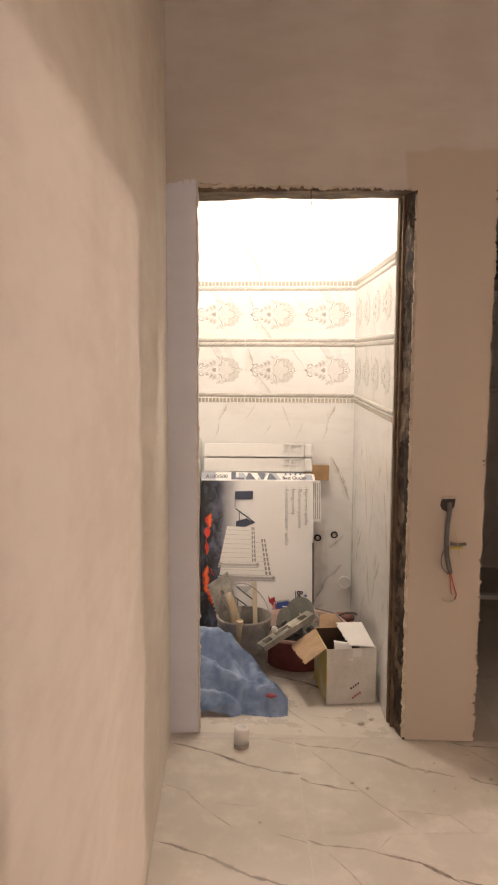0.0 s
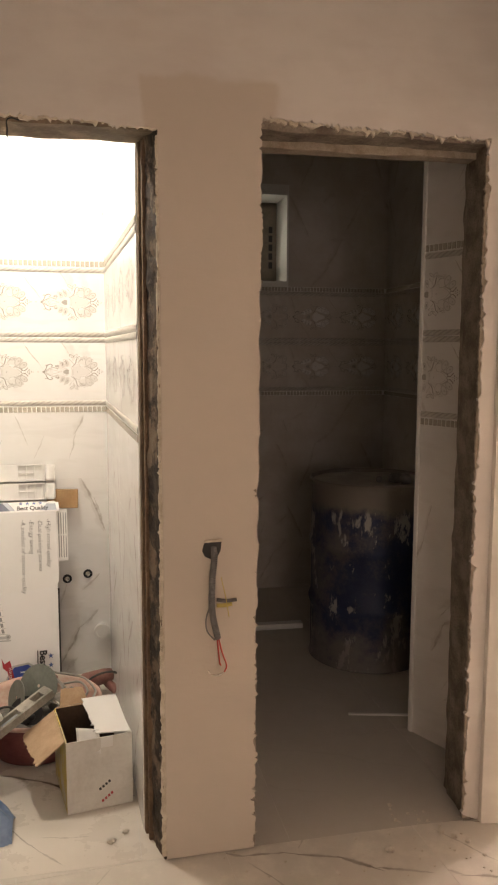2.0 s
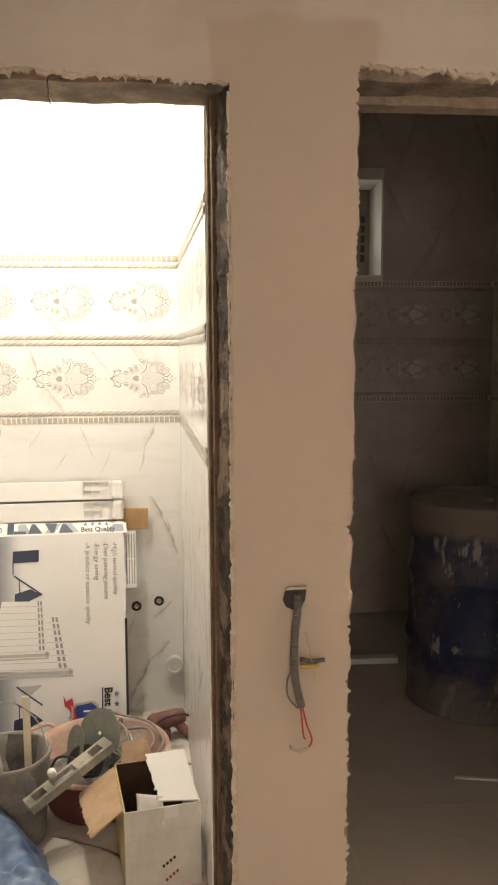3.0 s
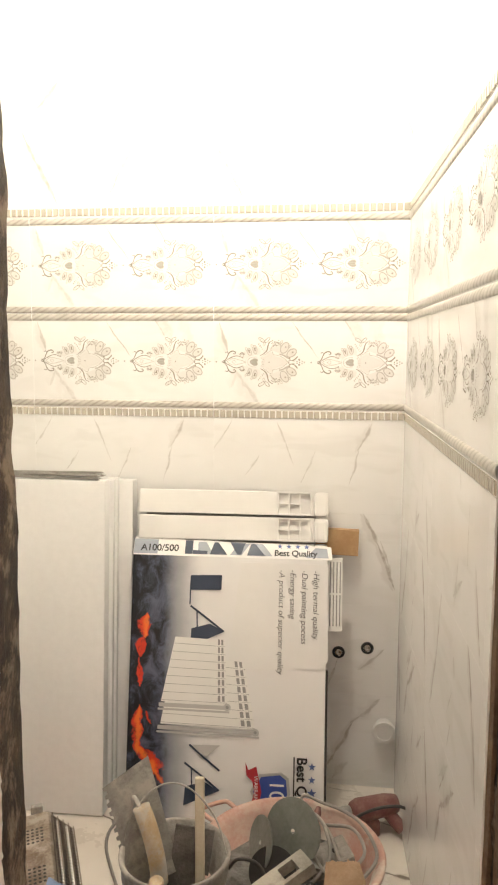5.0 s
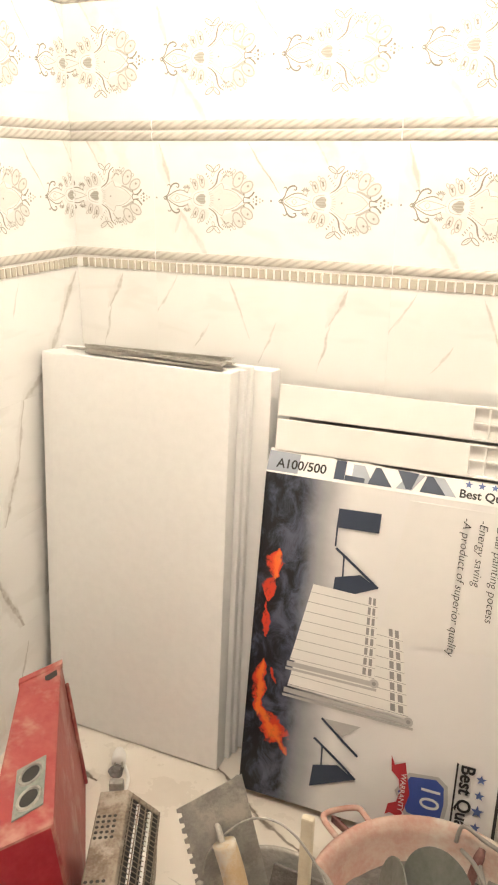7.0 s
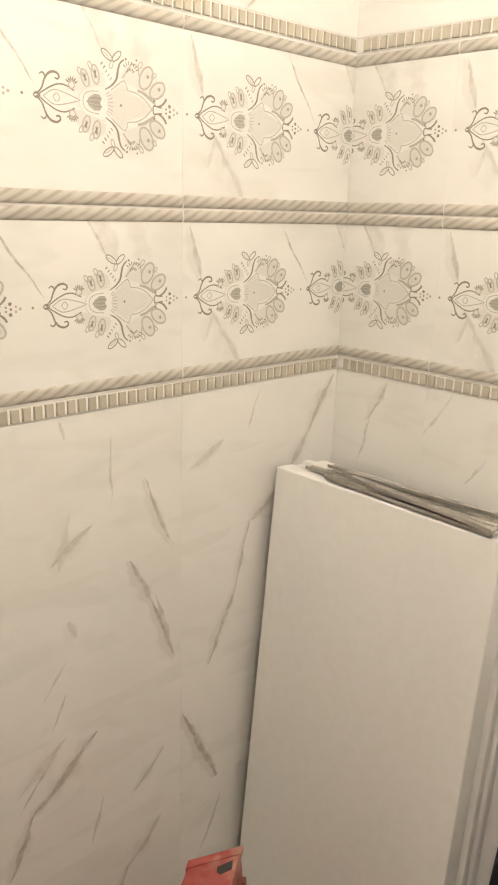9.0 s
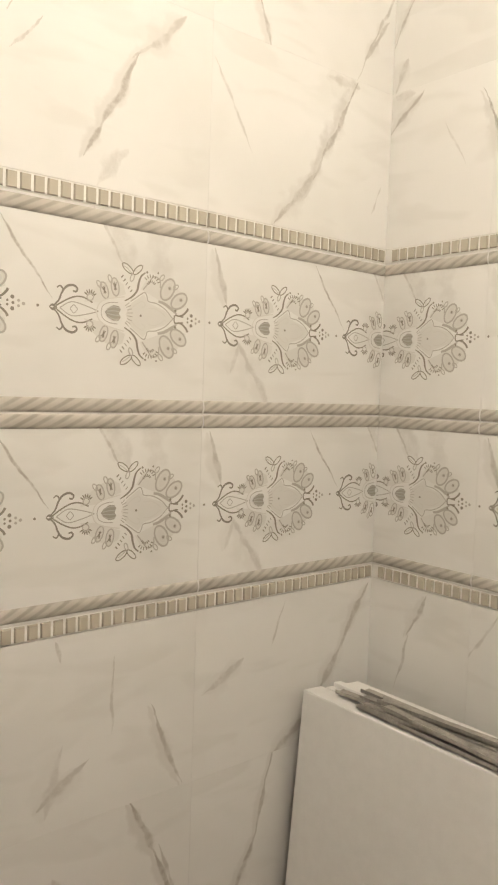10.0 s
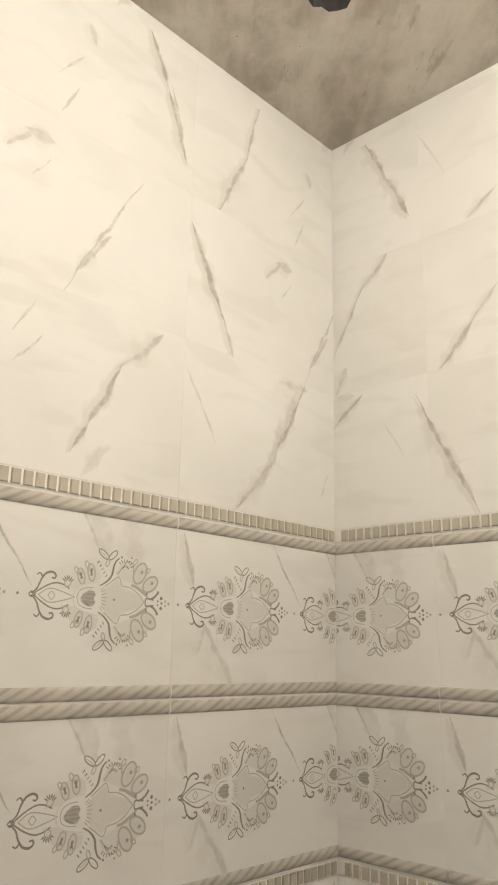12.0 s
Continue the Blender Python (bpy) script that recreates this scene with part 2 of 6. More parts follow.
def plaster_material(name, a, b, patch=None):
    """Skim-coated wall with trowel sweeps; patch: a box (x0, x1, z1) of a fresh, browner coat."""
    t = Tree(name)
    big = t.noise(t.world((1, 1, 0.6)), 2.2, 4, 0.55)
    sweep = t.noise(t.world((1.0, 1.0, 3.0), (0, 25, 0)), 5.0, 4, 0.6)
    fine = t.noise(t.world(), 160, 2)
    col = t.mix(t.step(t.math("ADD", t.math("MULTIPLY", big, 0.6), t.math("MULTIPLY", sweep, 0.4)), 0.38, 0.62), a, b)
    if patch:
        x0, x1, z1, coat = patch
        s = t.node("ShaderNodeSeparateXYZ", Vector=t.world())
        wob = t.math("MULTIPLY", t.math("SUBTRACT", t.noise(t.world(), 9.0, 4), 0.5), 0.07)
        xx, zz = t.math("ADD", s.outputs[0], wob), t.math("ADD", s.outputs[2], wob)
        m = t.math("MULTIPLY", t.step(xx, x0 - 0.008, x0 + 0.008), t.step(xx, x1 - 0.01, x1 + 0.02, 1.0, 0.0))
        m = t.math("MULTIPLY", m, t.step(zz, z1 - 0.012, z1 + 0.012, 1.0, 0.0))
        col = t.mix(m, col, coat)
    t.bump(t.math("ADD", t.math("MULTIPLY", sweep, 1.0), t.math("MULTIPLY", fine, 0.12)), 0.16, 0.012)
    return t.end(col, 0.85)


def concrete_material():
    t = Tree("bare_concrete")
    along = t.node("ShaderNodeMapping", Vector=t.world((1, 1, 1), (0, 0, -48)), Scale=(3.2, 0.8, 1.0)).outputs[0]
    streak = t.noise(along, 3.0, 6, 0.62)
    blot = t.noise(t.world(), 5.0, 6, 0.65)
    pits = t.step(t.node("ShaderNodeTexVoronoi", Vector=t.world(), Scale=38.0).outputs[0], 0.05, 0.11, 1.0, 0.0)
    pits = t.math("MULTIPLY", pits, t.step(blot, 0.55, 0.66))
    col = t.mix(t.step(streak, 0.35, 0.66), (0.52, 0.48, 0.425), (0.34, 0.30, 0.25))
    col = t.mix(t.step(blot, 0.44, 0.66, 0.0, 0.55), col, (0.62, 0.59, 0.53))
    col = t.mix(t.step(t.noise(along, 7.0, 5, 0.7), 0.57, 0.70, 0.0, 0.6), col, (0.27, 0.225, 0.17))
    col = t.mix(pits, col, (0.06, 0.055, 0.05))
    t.bump(t.math("SUBTRACT", t.math("ADD", streak, t.math("MULTIPLY", blot, 0.5)), pits), 0.16, 0.02)
    return t.end(col, 0.85)


def rope_material():
    """Moulded rope edge: the twist is in the relief, the colour darkens between the strands."""
    t = Tree("moulded_rope_glaze")
    s = t.node("ShaderNodeSeparateXYZ", Vector=t.coords())
    ph = t.math("SUBTRACT", t.math("MULTIPLY", s.outputs[0], 2 * math.pi / 0.027), t.math("MULTIPLY", s.outputs[2], 2 * math.pi / 0.0145))
    k = t.step(t.math("SINE", ph), -0.9, 0.35)
    col = t.mix(k, (0.37, 0.345, 0.30), (0.52, 0.49, 0.44))
    col = t.mix(t.step(t.noise(t.coords(), 22, 3), 0.4, 0.7, 0.0, 0.5), col, (0.62, 0.60, 0.55))
    return t.end(col, 0.3)


def lava_print():
    """Carton print: dark rock on the left edge, glowing red seams, fading to white card."""
    t = Tree("printed_carton_picture")
    s = t.node("ShaderNodeSeparateXYZ", Vector=t.coords())
    u = s.outputs[0]
    rock = t.noise(t.coords("Object", (1, 1, 0.7), (0, 25, 0)), 22, 7, 0.7, 0.6)
    dark = t.mix(t.step(t.math("ADD", rock, t.math("MULTIPLY", u, 1.2)), 0.46, 0.78), (0.006, 0.007, 0.010), (0.10, 0.115, 0.17))
    flow = [(0.052, 0.625, 0.046, 0.545, 0.016, 1.0), (0.048, 0.560, 0.030, 0.490, 0.010, 1.0), (0.026, 0.490, 0.034, 0.400, 0.006, 0.9), (0.036, 0.350, 0.030, 0.200, 0.012, 1.0), (0.028, 0.230, 0.115, 0.115, 0.017, 1.0), (0.055, 0.330, 0.070, 0.290, 0.005, 0.7)]
    glow = t.step(marks_print(t, u, s.outputs[2], flow, 2.2), 0.25, 0.6)
    glow = t.math("MULTIPLY", glow, t.step(t.noise(t.coords("Object", (1, 1, 0.7), (0, -30, 0)), 55, 5, 0.75), 0.36, 0.50, 0.15, 1.0))
    hot = t.math("MULTIPLY", marks_print(t, u, s.outputs[2], [(a, b, c, d, 0.45 * w, k) for a, b, c, d, w, k in flow[:1] + flow[3:5]], 2.6), 0.7)
    c = t.mix(glow, dark, (0.62, 0.045, 0.018))
    c = t.mix(hot, c, (0.85, 0.20, 0.03))
    edge = t.math("ADD", u, t.math("MULTIPLY", t.math("SUBTRACT", t.noise(t.coords(), 8, 5, 0.6), 0.5), 0.05))
    c = t.mix(t.step(edge, 0.095, 0.15), c, (0.33, 0.335, 0.36))
    c = t.mix(t.step(edge, 0.135, 0.225), c, (0.80, 0.79, 0.78))
    return t.end(c, 0.35)


def drum_material():
    t = Tree("drum_paint")
    s = t.node("ShaderNodeSeparateXYZ", Vector=t.coords())
    spl = t.noise(t.coords("Object", (1, 1, 0.35)), 13, 5, 0.7)
    dirt = t.noise(t.coords(), 6, 6, 0.7)
    col = t.mix(t.step(dirt, 0.35, 0.7), (0.012, 0.022, 0.070), (0.028, 0.045, 0.11))
    col = t.mix(t.step(t.noise(t.coords(), 3.2, 6, 0.75), 0.44, 0.66, 0.0, 0.75), col, (0.17, 0.15, 0.13))
    col = t.mix(t.step(spl, 0.56, 0.62), col, (0.36, 0.35, 0.33))
    cement = t.step(t.math("ADD", s.outputs[2], t.math("MULTIPLY", dirt, 0.16)), 0.80, 0.86)
    low = t.step(t.math("SUBTRACT", s.outputs[2], t.math("MULTIPLY", dirt, 0.55)), -0.20, -0.02, 0.7, 0.0)
    col = t.mix(t.math("MAXIMUM", cement, low), col, (0.21, 0.185, 0.155))
    t.bump(dirt, 0.3, 0.01)
    return t.end(col, 0.55)


ROW_FACES = {1: FACE_C, 2: FACE_B2, 3: FACE_A, 4: FACE_D, 5: FACE_BAND, 6: FACE_BAND, 7: FACE_C, 8: FACE_B, 9: FACE_A, 10: FACE_C, 0: FACE_D}
KINDS = {id(f): n for f, n in ((FACE_A, "a"), (FACE_B, "b"), (FACE_B2, "c"), (FACE_C, "d"), (FACE_D, "e"), (FACE_E, "f"), (FACE_C2, "g"), (FACE_CN, "h"), (FACE_BN, "j"), (FACE_AN, "k"), (FACE_D2, "l"), (FACE_BAND, "band"))}
BY_COLUMN = {(4, 2): FACE_D2, (7, 2): FACE_C2}
OTHER_WALL = {4: FACE_E, 7: FACE_CN, 8: FACE_BN, 9: FACE_AN}
made_tiles = {}


def tile_print(row, column, other=False, dust=("glazed", 0.0)):
    """The material of a row of wall tiles; each is made once."""
    face = OTHER_WALL.get(row) if other else BY_COLUMN.get((row, column))
    face = face or ROW_FACES[row]
    name = dust[0] + "_wall_tile_" + KINDS[id(face)]
    if name not in made_tiles:
        made_tiles[name] = wall_tile_material(name, face, dust[1])
    return made_tiles[name]


# toilet room tiles: real dust, browned further for the room's dim warm light
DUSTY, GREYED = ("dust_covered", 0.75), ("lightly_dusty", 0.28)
ROPE = rope_material()
FLOOR = floor_tile_material()
FLOOR_Q = floor_tile_material("polished_floor_tile_cracked", CRACK_Q)
# bathroom copy with less dust, brightened to bounce more light upwards
BATHFLOOR = floor_tile_material("brightened_floor_tile", CRACK_Q, 0.08)
DUSTYFLOOR = floor_tile_material("dust_covered_floor_tile", CRACK_P, 0.75)
CONCRETE = concrete_material()
PLASTER = plaster_material("skimmed_plaster", (0.66, 0.62, 0.57), (0.60, 0.55, 0.50), (1.50, 1.86, 2.20, (0.555, 0.490, 0.415)))
PAINTED = plaster_material("pale_primed_plaster", (0.74, 0.70, 0.63), (0.66, 0.61, 0.54))
PALE = plaster_material("brightened_bluish_primer", (0.76, 0.78, 0.86), (0.71, 0.73, 0.81))
GROUT = worn("white_grout", (0.78, 0.765, 0.73), (0.72, 0.70, 0.66), 0.9)
DENTIL = plain("glossy_dentil_glaze", (0.53, 0.49, 0.41), 0.18, 0.12)
PRINT_DARK = plain("dark_print", (0.31, 0.285, 0.245), 0.19)
PRINT_SOFT = plain("soft_print", (0.51, 0.485, 0.445), 0.19)
PRINT_CURL = plain("curl_print", (0.29, 0.27, 0.235), 0.19)
MORTAR = worn("broken_mortar", (0.13, 0.10, 0.075), (0.30, 0.26, 0.21), 0.95, 0, 14, 0.9)
# near-black mud: the reveal's shade is in the colour, as the bulb grazes it
SHADEDMUD = worn("dark_rough_reveal", (0.014, 0.009, 0.006), (0.060, 0.040, 0.025), 0.95, 0, 17, 0.9, dust=(0.17, 0.125, 0.085))
CHALK = worn("chipped_plaster_edge", (0.72, 0.66, 0.55), (0.50, 0.43, 0.33), 0.95, 0, 30, 0.8)
CRUMBLED = worn("crumbled_grey_plaster", (0.40, 0.34, 0.27), (0.26, 0.215, 0.165), 0.95, 0, 26, 0.8)
BEAM = worn("old_timber", (0.11, 0.078, 0.05), (0.27, 0.205, 0.14), 0.85, 0, 9, 0.5)
BATTEN = worn("old_brown_batten", (0.10, 0.062, 0.036), (0.19, 0.125, 0.075), 0.9, 0, 14, 0.8)
BROWNJAMB = worn("brown_rough_jamb", (0.16, 0.10, 0.06), (0.26, 0.18, 0.11), 0.9, 0, 14, 0.8)
FOAM = worn("white_polystyrene", (0.88, 0.875, 0.86), (0.85, 0.845, 0.83), 0.9, 0, 40, 0.06)
STEEL = worn("dull_steel", (0.40, 0.39, 0.36), (0.28, 0.27, 0.25), 0.55, 0.35, 20, 0.2, dust=(0.50, 0.475, 0.43))
ZINC = worn("grey_zinc_strip", (0.50, 0.48, 0.44), (0.34, 0.325, 0.29), 0.42, 0.45, 30, 0.1)
WHITEMETAL = plain("white_enamel", (0.82, 0.81, 0.78), 0.38)
# near-black that stands in for the shade inside holes, slots and gaps
SHADE = plain("shade_black", (0.045, 0.042, 0.04), 0.8)
CARD = plain("white_card", (0.80, 0.79, 0.77), 0.42)
BROWNCARD = worn("brown_cardboard", (0.56, 0.40, 0.26), (0.46, 0.32, 0.20), 0.85, 0, 20, 0.2)
WHITECARD = worn("dusty_white_cardboard", (0.72, 0.70, 0.66), (0.60, 0.575, 0.53), 0.75, 0, 8, 0.1)
YELLOWPRINT = worn("yellow_print_card", (0.60, 0.45, 0.06), (0.62, 0.57, 0.45), 0.7, 0, 14, 0.1)
SHADEDINSIDE = worn("shaded_cardboard_inside", (0.10, 0.065, 0.04), (0.07, 0.045, 0.03), 0.9)
NAVY = plain("navy_ink", (0.035, 0.05, 0.085), 0.4)
BLACKINK = plain("black_ink", (0.02, 0.02, 0.022), 0.4)
GREYINK = plain("grey_ink", (0.33, 0.36, 0.42), 0.35)
SILVERINK = plain("silver_grey_ink", (0.50, 0.49, 0.48), 0.35)
RULEINK = plain("picture_grey_ink", (0.30, 0.295, 0.29), 0.4)
BLUEINK = plain("blue_ink", (0.05, 0.09, 0.36), 0.35)
PINKWRAP = plain("pink_red_wrapper", (0.46, 0.10, 0.13), 0.5)
REDINK = plain("red_ink", (0.42, 0.03, 0.04), 0.4)
STARINK = plain("star_blue_ink", (0.10, 0.15, 0.35), 0.4)
LAVA = lava_print()
PINE = worn("pine_offcut", (0.50, 0.33, 0.17), (0.40, 0.24, 0.11), 0.6, 0, 10, 0.15)
HANDLEWOOD = worn("dusty_wood_handle", (0.52, 0.38, 0.22), (0.58, 0.50, 0.38), 0.7, 0, 18, 0.2, dust=(0.56, 0.53, 0.47))
GREYPLASTIC = worn("cement_caked_grey_plastic", (0.24, 0.225, 0.20), (0.37, 0.345, 0.31), 0.85, 0, 11, 0.5, dust=(0.47, 0.44, 0.395))
DARKCEMENT = worn("set_cement", (0.13, 0.12, 0.11), (0.24, 0.225, 0.21), 0.95, 0, 16, 0.8)
PINKPLASTIC = worn("dusty_pink_plastic", (0.50, 0.28, 0.225), (0.58, 0.44, 0.37), 0.8, 0, 9, 0.2, dust=(0.62, 0.56, 0.49))
DARKRED = worn("dark_red_plastic", (0.13, 0.026, 0.026), (0.20, 0.06, 0.052), 0.55, 0, 14, 0.2)
REDCASE = worn("dusty_red_enamel", (0.33, 0.045, 0.045), (0.40, 0.10, 0.085), 0.5, 0, 7, 0.12, dust=(0.45, 0.22, 0.175))
REDDEEP = worn("deep_red_enamel", (0.38, 0.02, 0.035), (0.46, 0.05, 0.06), 0.42, 0, 9, 0.08)
SOCKET = worn("grey_socket_plate", (0.20, 0.24, 0.21), (0.32, 0.34, 0.30), 0.5, 0, 18, 0.1)
RUSTED = worn("rusty_dusty_sheet_metal", (0.33, 0.285, 0.23), (0.17, 0.12, 0.085), 0.7, 0.2, 16, 0.3, dust=(0.42, 0.37, 0.31))
GRILLE = worn("brown_stained_wire", (0.20, 0.16, 0.12), (0.32, 0.27, 0.22), 0.5, 0.5, 30, 0.1)
PALEWOOD = worn("cement_whitened_wood", (0.60, 0.52, 0.38), (0.68, 0.62, 0.50), 0.8, 0, 14, 0.2)
BLACK = plain("black_plastic", (0.02, 0.02, 0.02), 0.5)
RUBBER = plain("black_rubber_seal", (0.018, 0.018, 0.018), 0.6)
CHROME = plain("brushed_pipe_metal", (0.62, 0.60, 0.55), 0.25, 1.0)
CABLE = plain("dusty_grey_cable", (0.30, 0.28, 0.25), 0.6)
DARKCABLE = plain("dark_cable", (0.06, 0.055, 0.05), 0.6)
REDWIRE = plain("red_wire", (0.50, 0.06, 0.035), 0.5)
YELLOWWIRE = plain("yellow_wire", (0.55, 0.45, 0.12), 0.5)
CONDUIT = plain("grey_corrugated_plastic", (0.16, 0.155, 0.15), 0.5)
WHITEPLASTIC = plain("white_plastic", (0.80, 0.79, 0.76), 0.4)
DISC = worn("grey_green_disc", (0.23, 0.24, 0.215), (0.17, 0.18, 0.16), 0.5, 0.2, 12, 0.1)
LEVELGREY = worn("dirty_grey_aluminium", (0.22, 0.21, 0.18), (0.34, 0.32, 0.275), 0.8, 0.1, 14, 0.4, dust=(0.42, 0.39, 0.34))
DRILLRED = worn("dusty_red_tool", (0.19, 0.075, 0.065), (0.28, 0.155, 0.13), 0.65, 0, 16, 0.2)
STONE = worn("plaster_crumb", (0.68, 0.64, 0.57), (0.52, 0.46, 0.38), 0.95, 0, 30, 0.4)
DRUM = drum_material()
CEMENTTOP = worn("cement_crust", (0.30, 0.27, 0.23), (0.40, 0.37, 0.32), 0.95, 0, 10, 0.6)
TAPE = worn("brown_protective_film", (0.19, 0.16, 0.12), (0.26, 0.22, 0.17), 0.5, 0, 14, 0.1)


def bag_material():
    t = Tree("thin_blue_plastic")
    v = t.coords("Object", (1, 1, 1))
    n = t.noise(v, 14, 5, 0.6, 0.8)
    col = t.mix(t.step(n, 0.35, 0.68), (0.13, 0.205, 0.37), (0.25, 0.34, 0.52))
    t.bump(t.noise(v, 7, 3, 0.5, 1.0), 0.12, 0.02)
    return t.end(col, 0.36, 0.0, Transmission_Weight=0.10)


BAG = bag_material()


def glass_material():
    t = Tree("window_glass")
    return t.end((0.9, 0.93, 0.93), 0.02, 0.0, Transmission_Weight=1.0)


GLASS = glass_material()


# ---- mesh helpers ----
def mesh_of(name, bm, mats, smooth=False):
    me = bpy.data.meshes.new(name)
    bmesh.ops.recalc_face_normals(bm, faces=bm.faces)
    if smooth:
        for f in bm.faces:
            f.smooth = True
    bm.to_mesh(me)
    bm.free()
    for m in mats if isinstance(mats, (list, tuple)) else [mats]:
        me.materials.append(m)
    return me


def part(name, bm, mats, parent=None, label="", m=None, smooth=False):
    ob = new(name, mesh_of(name, bm, mats, smooth))
    if parent:
        ob.parent = parent
    if m is not None:
        ob.matrix_basis = m
    if label:
        ob["label"] = label
    return ob


def base(name, m, label, category, group="", kind=""):
    ob = new(name)
    ob.empty_display_size = 0.1
    ob.matrix_basis = m
    return tagged(ob, label, category, group, kind)


def BM():
    return bmesh.new()


def box(bm, lo, hi, bev=0.0, m=None, mat=0):
    """A box from corner to corner, bevelled, turned by m."""
    lo, hi = Vector(lo), Vector(hi)
    r = bmesh.ops.create_cube(bm, size=1.0)
    vs = r["verts"]
    for v in vs:
        v.co = Vector([lo[i] + (v.co[i] + 0.5) * (hi[i] - lo[i]) for i in range(3)])
    fs = list({f for v in vs for f in v.link_faces})
    if bev:
        es = list({e for f in fs for e in f.edges})
        out = bmesh.ops.bevel(bm, geom=es, offset=bev, segments=2, profile=0.6, affect="EDGES")
        fs = list({f for f in out["faces"]} | {f for f in fs if f.is_valid})
        vs = list({v for f in fs for v in f.verts})
        more = {f for v in vs for f in v.link_faces}
        fs = list(more)
        vs = list({v for f in fs for v in f.verts})
    for f in fs:
        f.material_index = mat
    if m is not None:
        bmesh.ops.transform(bm, matrix=m, verts=vs)
    return vs


def prism(bm, poly, axis, a, b, mat=0):
    """A polygon of two coordinates drawn out along the third axis from a to b."""
    def at(p, h):
        return {"z": (p[0], p[1], h), "y": (p[0], h, p[1]), "x": (h, p[0], p[1])}[axis]
    lo, hi = [bm.verts.new(at(p, a)) for p in poly], [bm.verts.new(at(p, b)) for p in poly]
    fs = [bm.faces.new(lo), bm.faces.new(hi[::-1])]
    n = len(poly)
    for i in range(n):
        fs.append(bm.faces.new((lo[i], hi[i], hi[(i + 1) % n], lo[(i + 1) % n])))
    for f in fs:
        f.material_index = mat
    return lo + hi


def lathe(bm, profile, seg=32, m=None, mat=0):
    """Turns a profile of (radius, height) round z."""
    rings = []
    for r, z in profile:
        if r < 1e-6:
            rings.append([bm.verts.new((0, 0, z))])
        else:
            rings.append([bm.verts.new((r * math.cos(2 * math.pi * i / seg), r * math.sin(2 * math.pi * i / seg), z)) for i in range(seg)])
    for a, b in zip(rings, rings[1:]):
        for i in range(seg):
            j = (i + 1) % seg
            vs = ([a[0]] if len(a) == 1 else [a[i], a[j]]) + ([b[0]] if len(b) == 1 else [b[j], b[i]])
            bm.faces.new(vs).material_index = mat
    vs = [v for r in rings for v in r]
    if m is not None:
        bmesh.ops.transform(bm, matrix=m, verts=vs)
    return vs


def smooth_line(pts, n=6):
    """Catmull-Rom through the points."""
    P = [Vector(p) for p in pts]
    P = [2 * P[0] - P[1], *P, 2 * P[-1] - P[-2]]
    out = []
    for i in range(1, len(P) - 2):
        for k in range(n):
            t = k / n
            a, b, c, d = P[i - 1 : i + 3]
            out.append(0.5 * (2 * b + (c - a) * t + (2 * a - 5 * b + 4 * c - d) * t**2 + (3 * b - a - 3 * c + d) * t**3))
    return out + [P[-2]]


def tube(bm, pts, r, seg=8, n=6, ripple=0.0, mat=0):
    line = smooth_line(pts, n) if n else [Vector(p) for p in pts]
    rings, side = [], None
    for i, p in enumerate(line):
        d = (line[min(i + 1, len(line) - 1)] - line[max(i - 1, 0)]).normalized()
        if side is None:
            side = d.orthogonal().normalized()
        side = (side - d * side.dot(d)).normalized()
        up = d.cross(side)
        rr = r * (1 + (ripple if i % 2 else -ripple))
        rings.append([bm.verts.new(p + rr * (math.cos(a) * side + math.sin(a) * up)) for a in (2 * math.pi * k / seg for k in range(seg))])
    for a, b in zip(rings, rings[1:]):
        for k in range(seg):
            bm.faces.new((a[k], a[(k + 1) % seg], b[(k + 1) % seg], b[k])).material_index = mat
    bm.faces.new(rings[0]).material_index = mat
    bm.faces.new(rings[-1][::-1]).material_index = mat
    return [v for r_ in rings for v in r_]


def sheet(bm, o, a, b, na, nb, thick, amp=0.0, freq=8.0, seed=0.0, edge_amp=None, mat=0):
    """A slab from o along a and b, with thickness vector thick, whose face is roughened by noise."""
    o, a, b, thick = Vector(o), Vector(a), Vector(b), Vector(thick)
    n = a.cross(b).normalized()
    if n.dot(thick) > 0:
        n = -n
    top = []
    for i in range(na + 1):
        row = []
        for j in range(nb + 1):
            p = o + a * (i / na) + b * (j / nb)
            h = noise.fractal(p * freq + Vector((seed, seed * 1.7, 3.1)), 0.9, 2.1, 4) * amp
            row.append(bm.verts.new(p + n * h))
        top.append(row)
    back = [[bm.verts.new(v.co + thick) if i in (0, na) or j in (0, nb) else None for j, v in enumerate(row)] for i, row in enumerate(top)]
    fs = []
    for i in range(na):
        for j in range(nb):
            fs.append(bm.faces.new((top[i][j], top[i + 1][j], top[i + 1][j + 1], top[i][j + 1])))
    ring = [(i, 0) for i in range(na)] + [(na, j) for j in range(nb)] + [(i, nb) for i in range(na, 0, -1)] + [(0, j) for j in range(nb, 0, -1)]
    for k, (i, j) in enumerate(ring):
        i2, j2 = ring[(k + 1) % len(ring)]
        fs.append(bm.faces.new((top[i][j], back[i][j], back[i2][j2], top[i2][j2])))
    fs.append(bm.faces.new([back[i][j] for i, j in ring]))
    for f in fs:
        f.material_index = mat
    return top


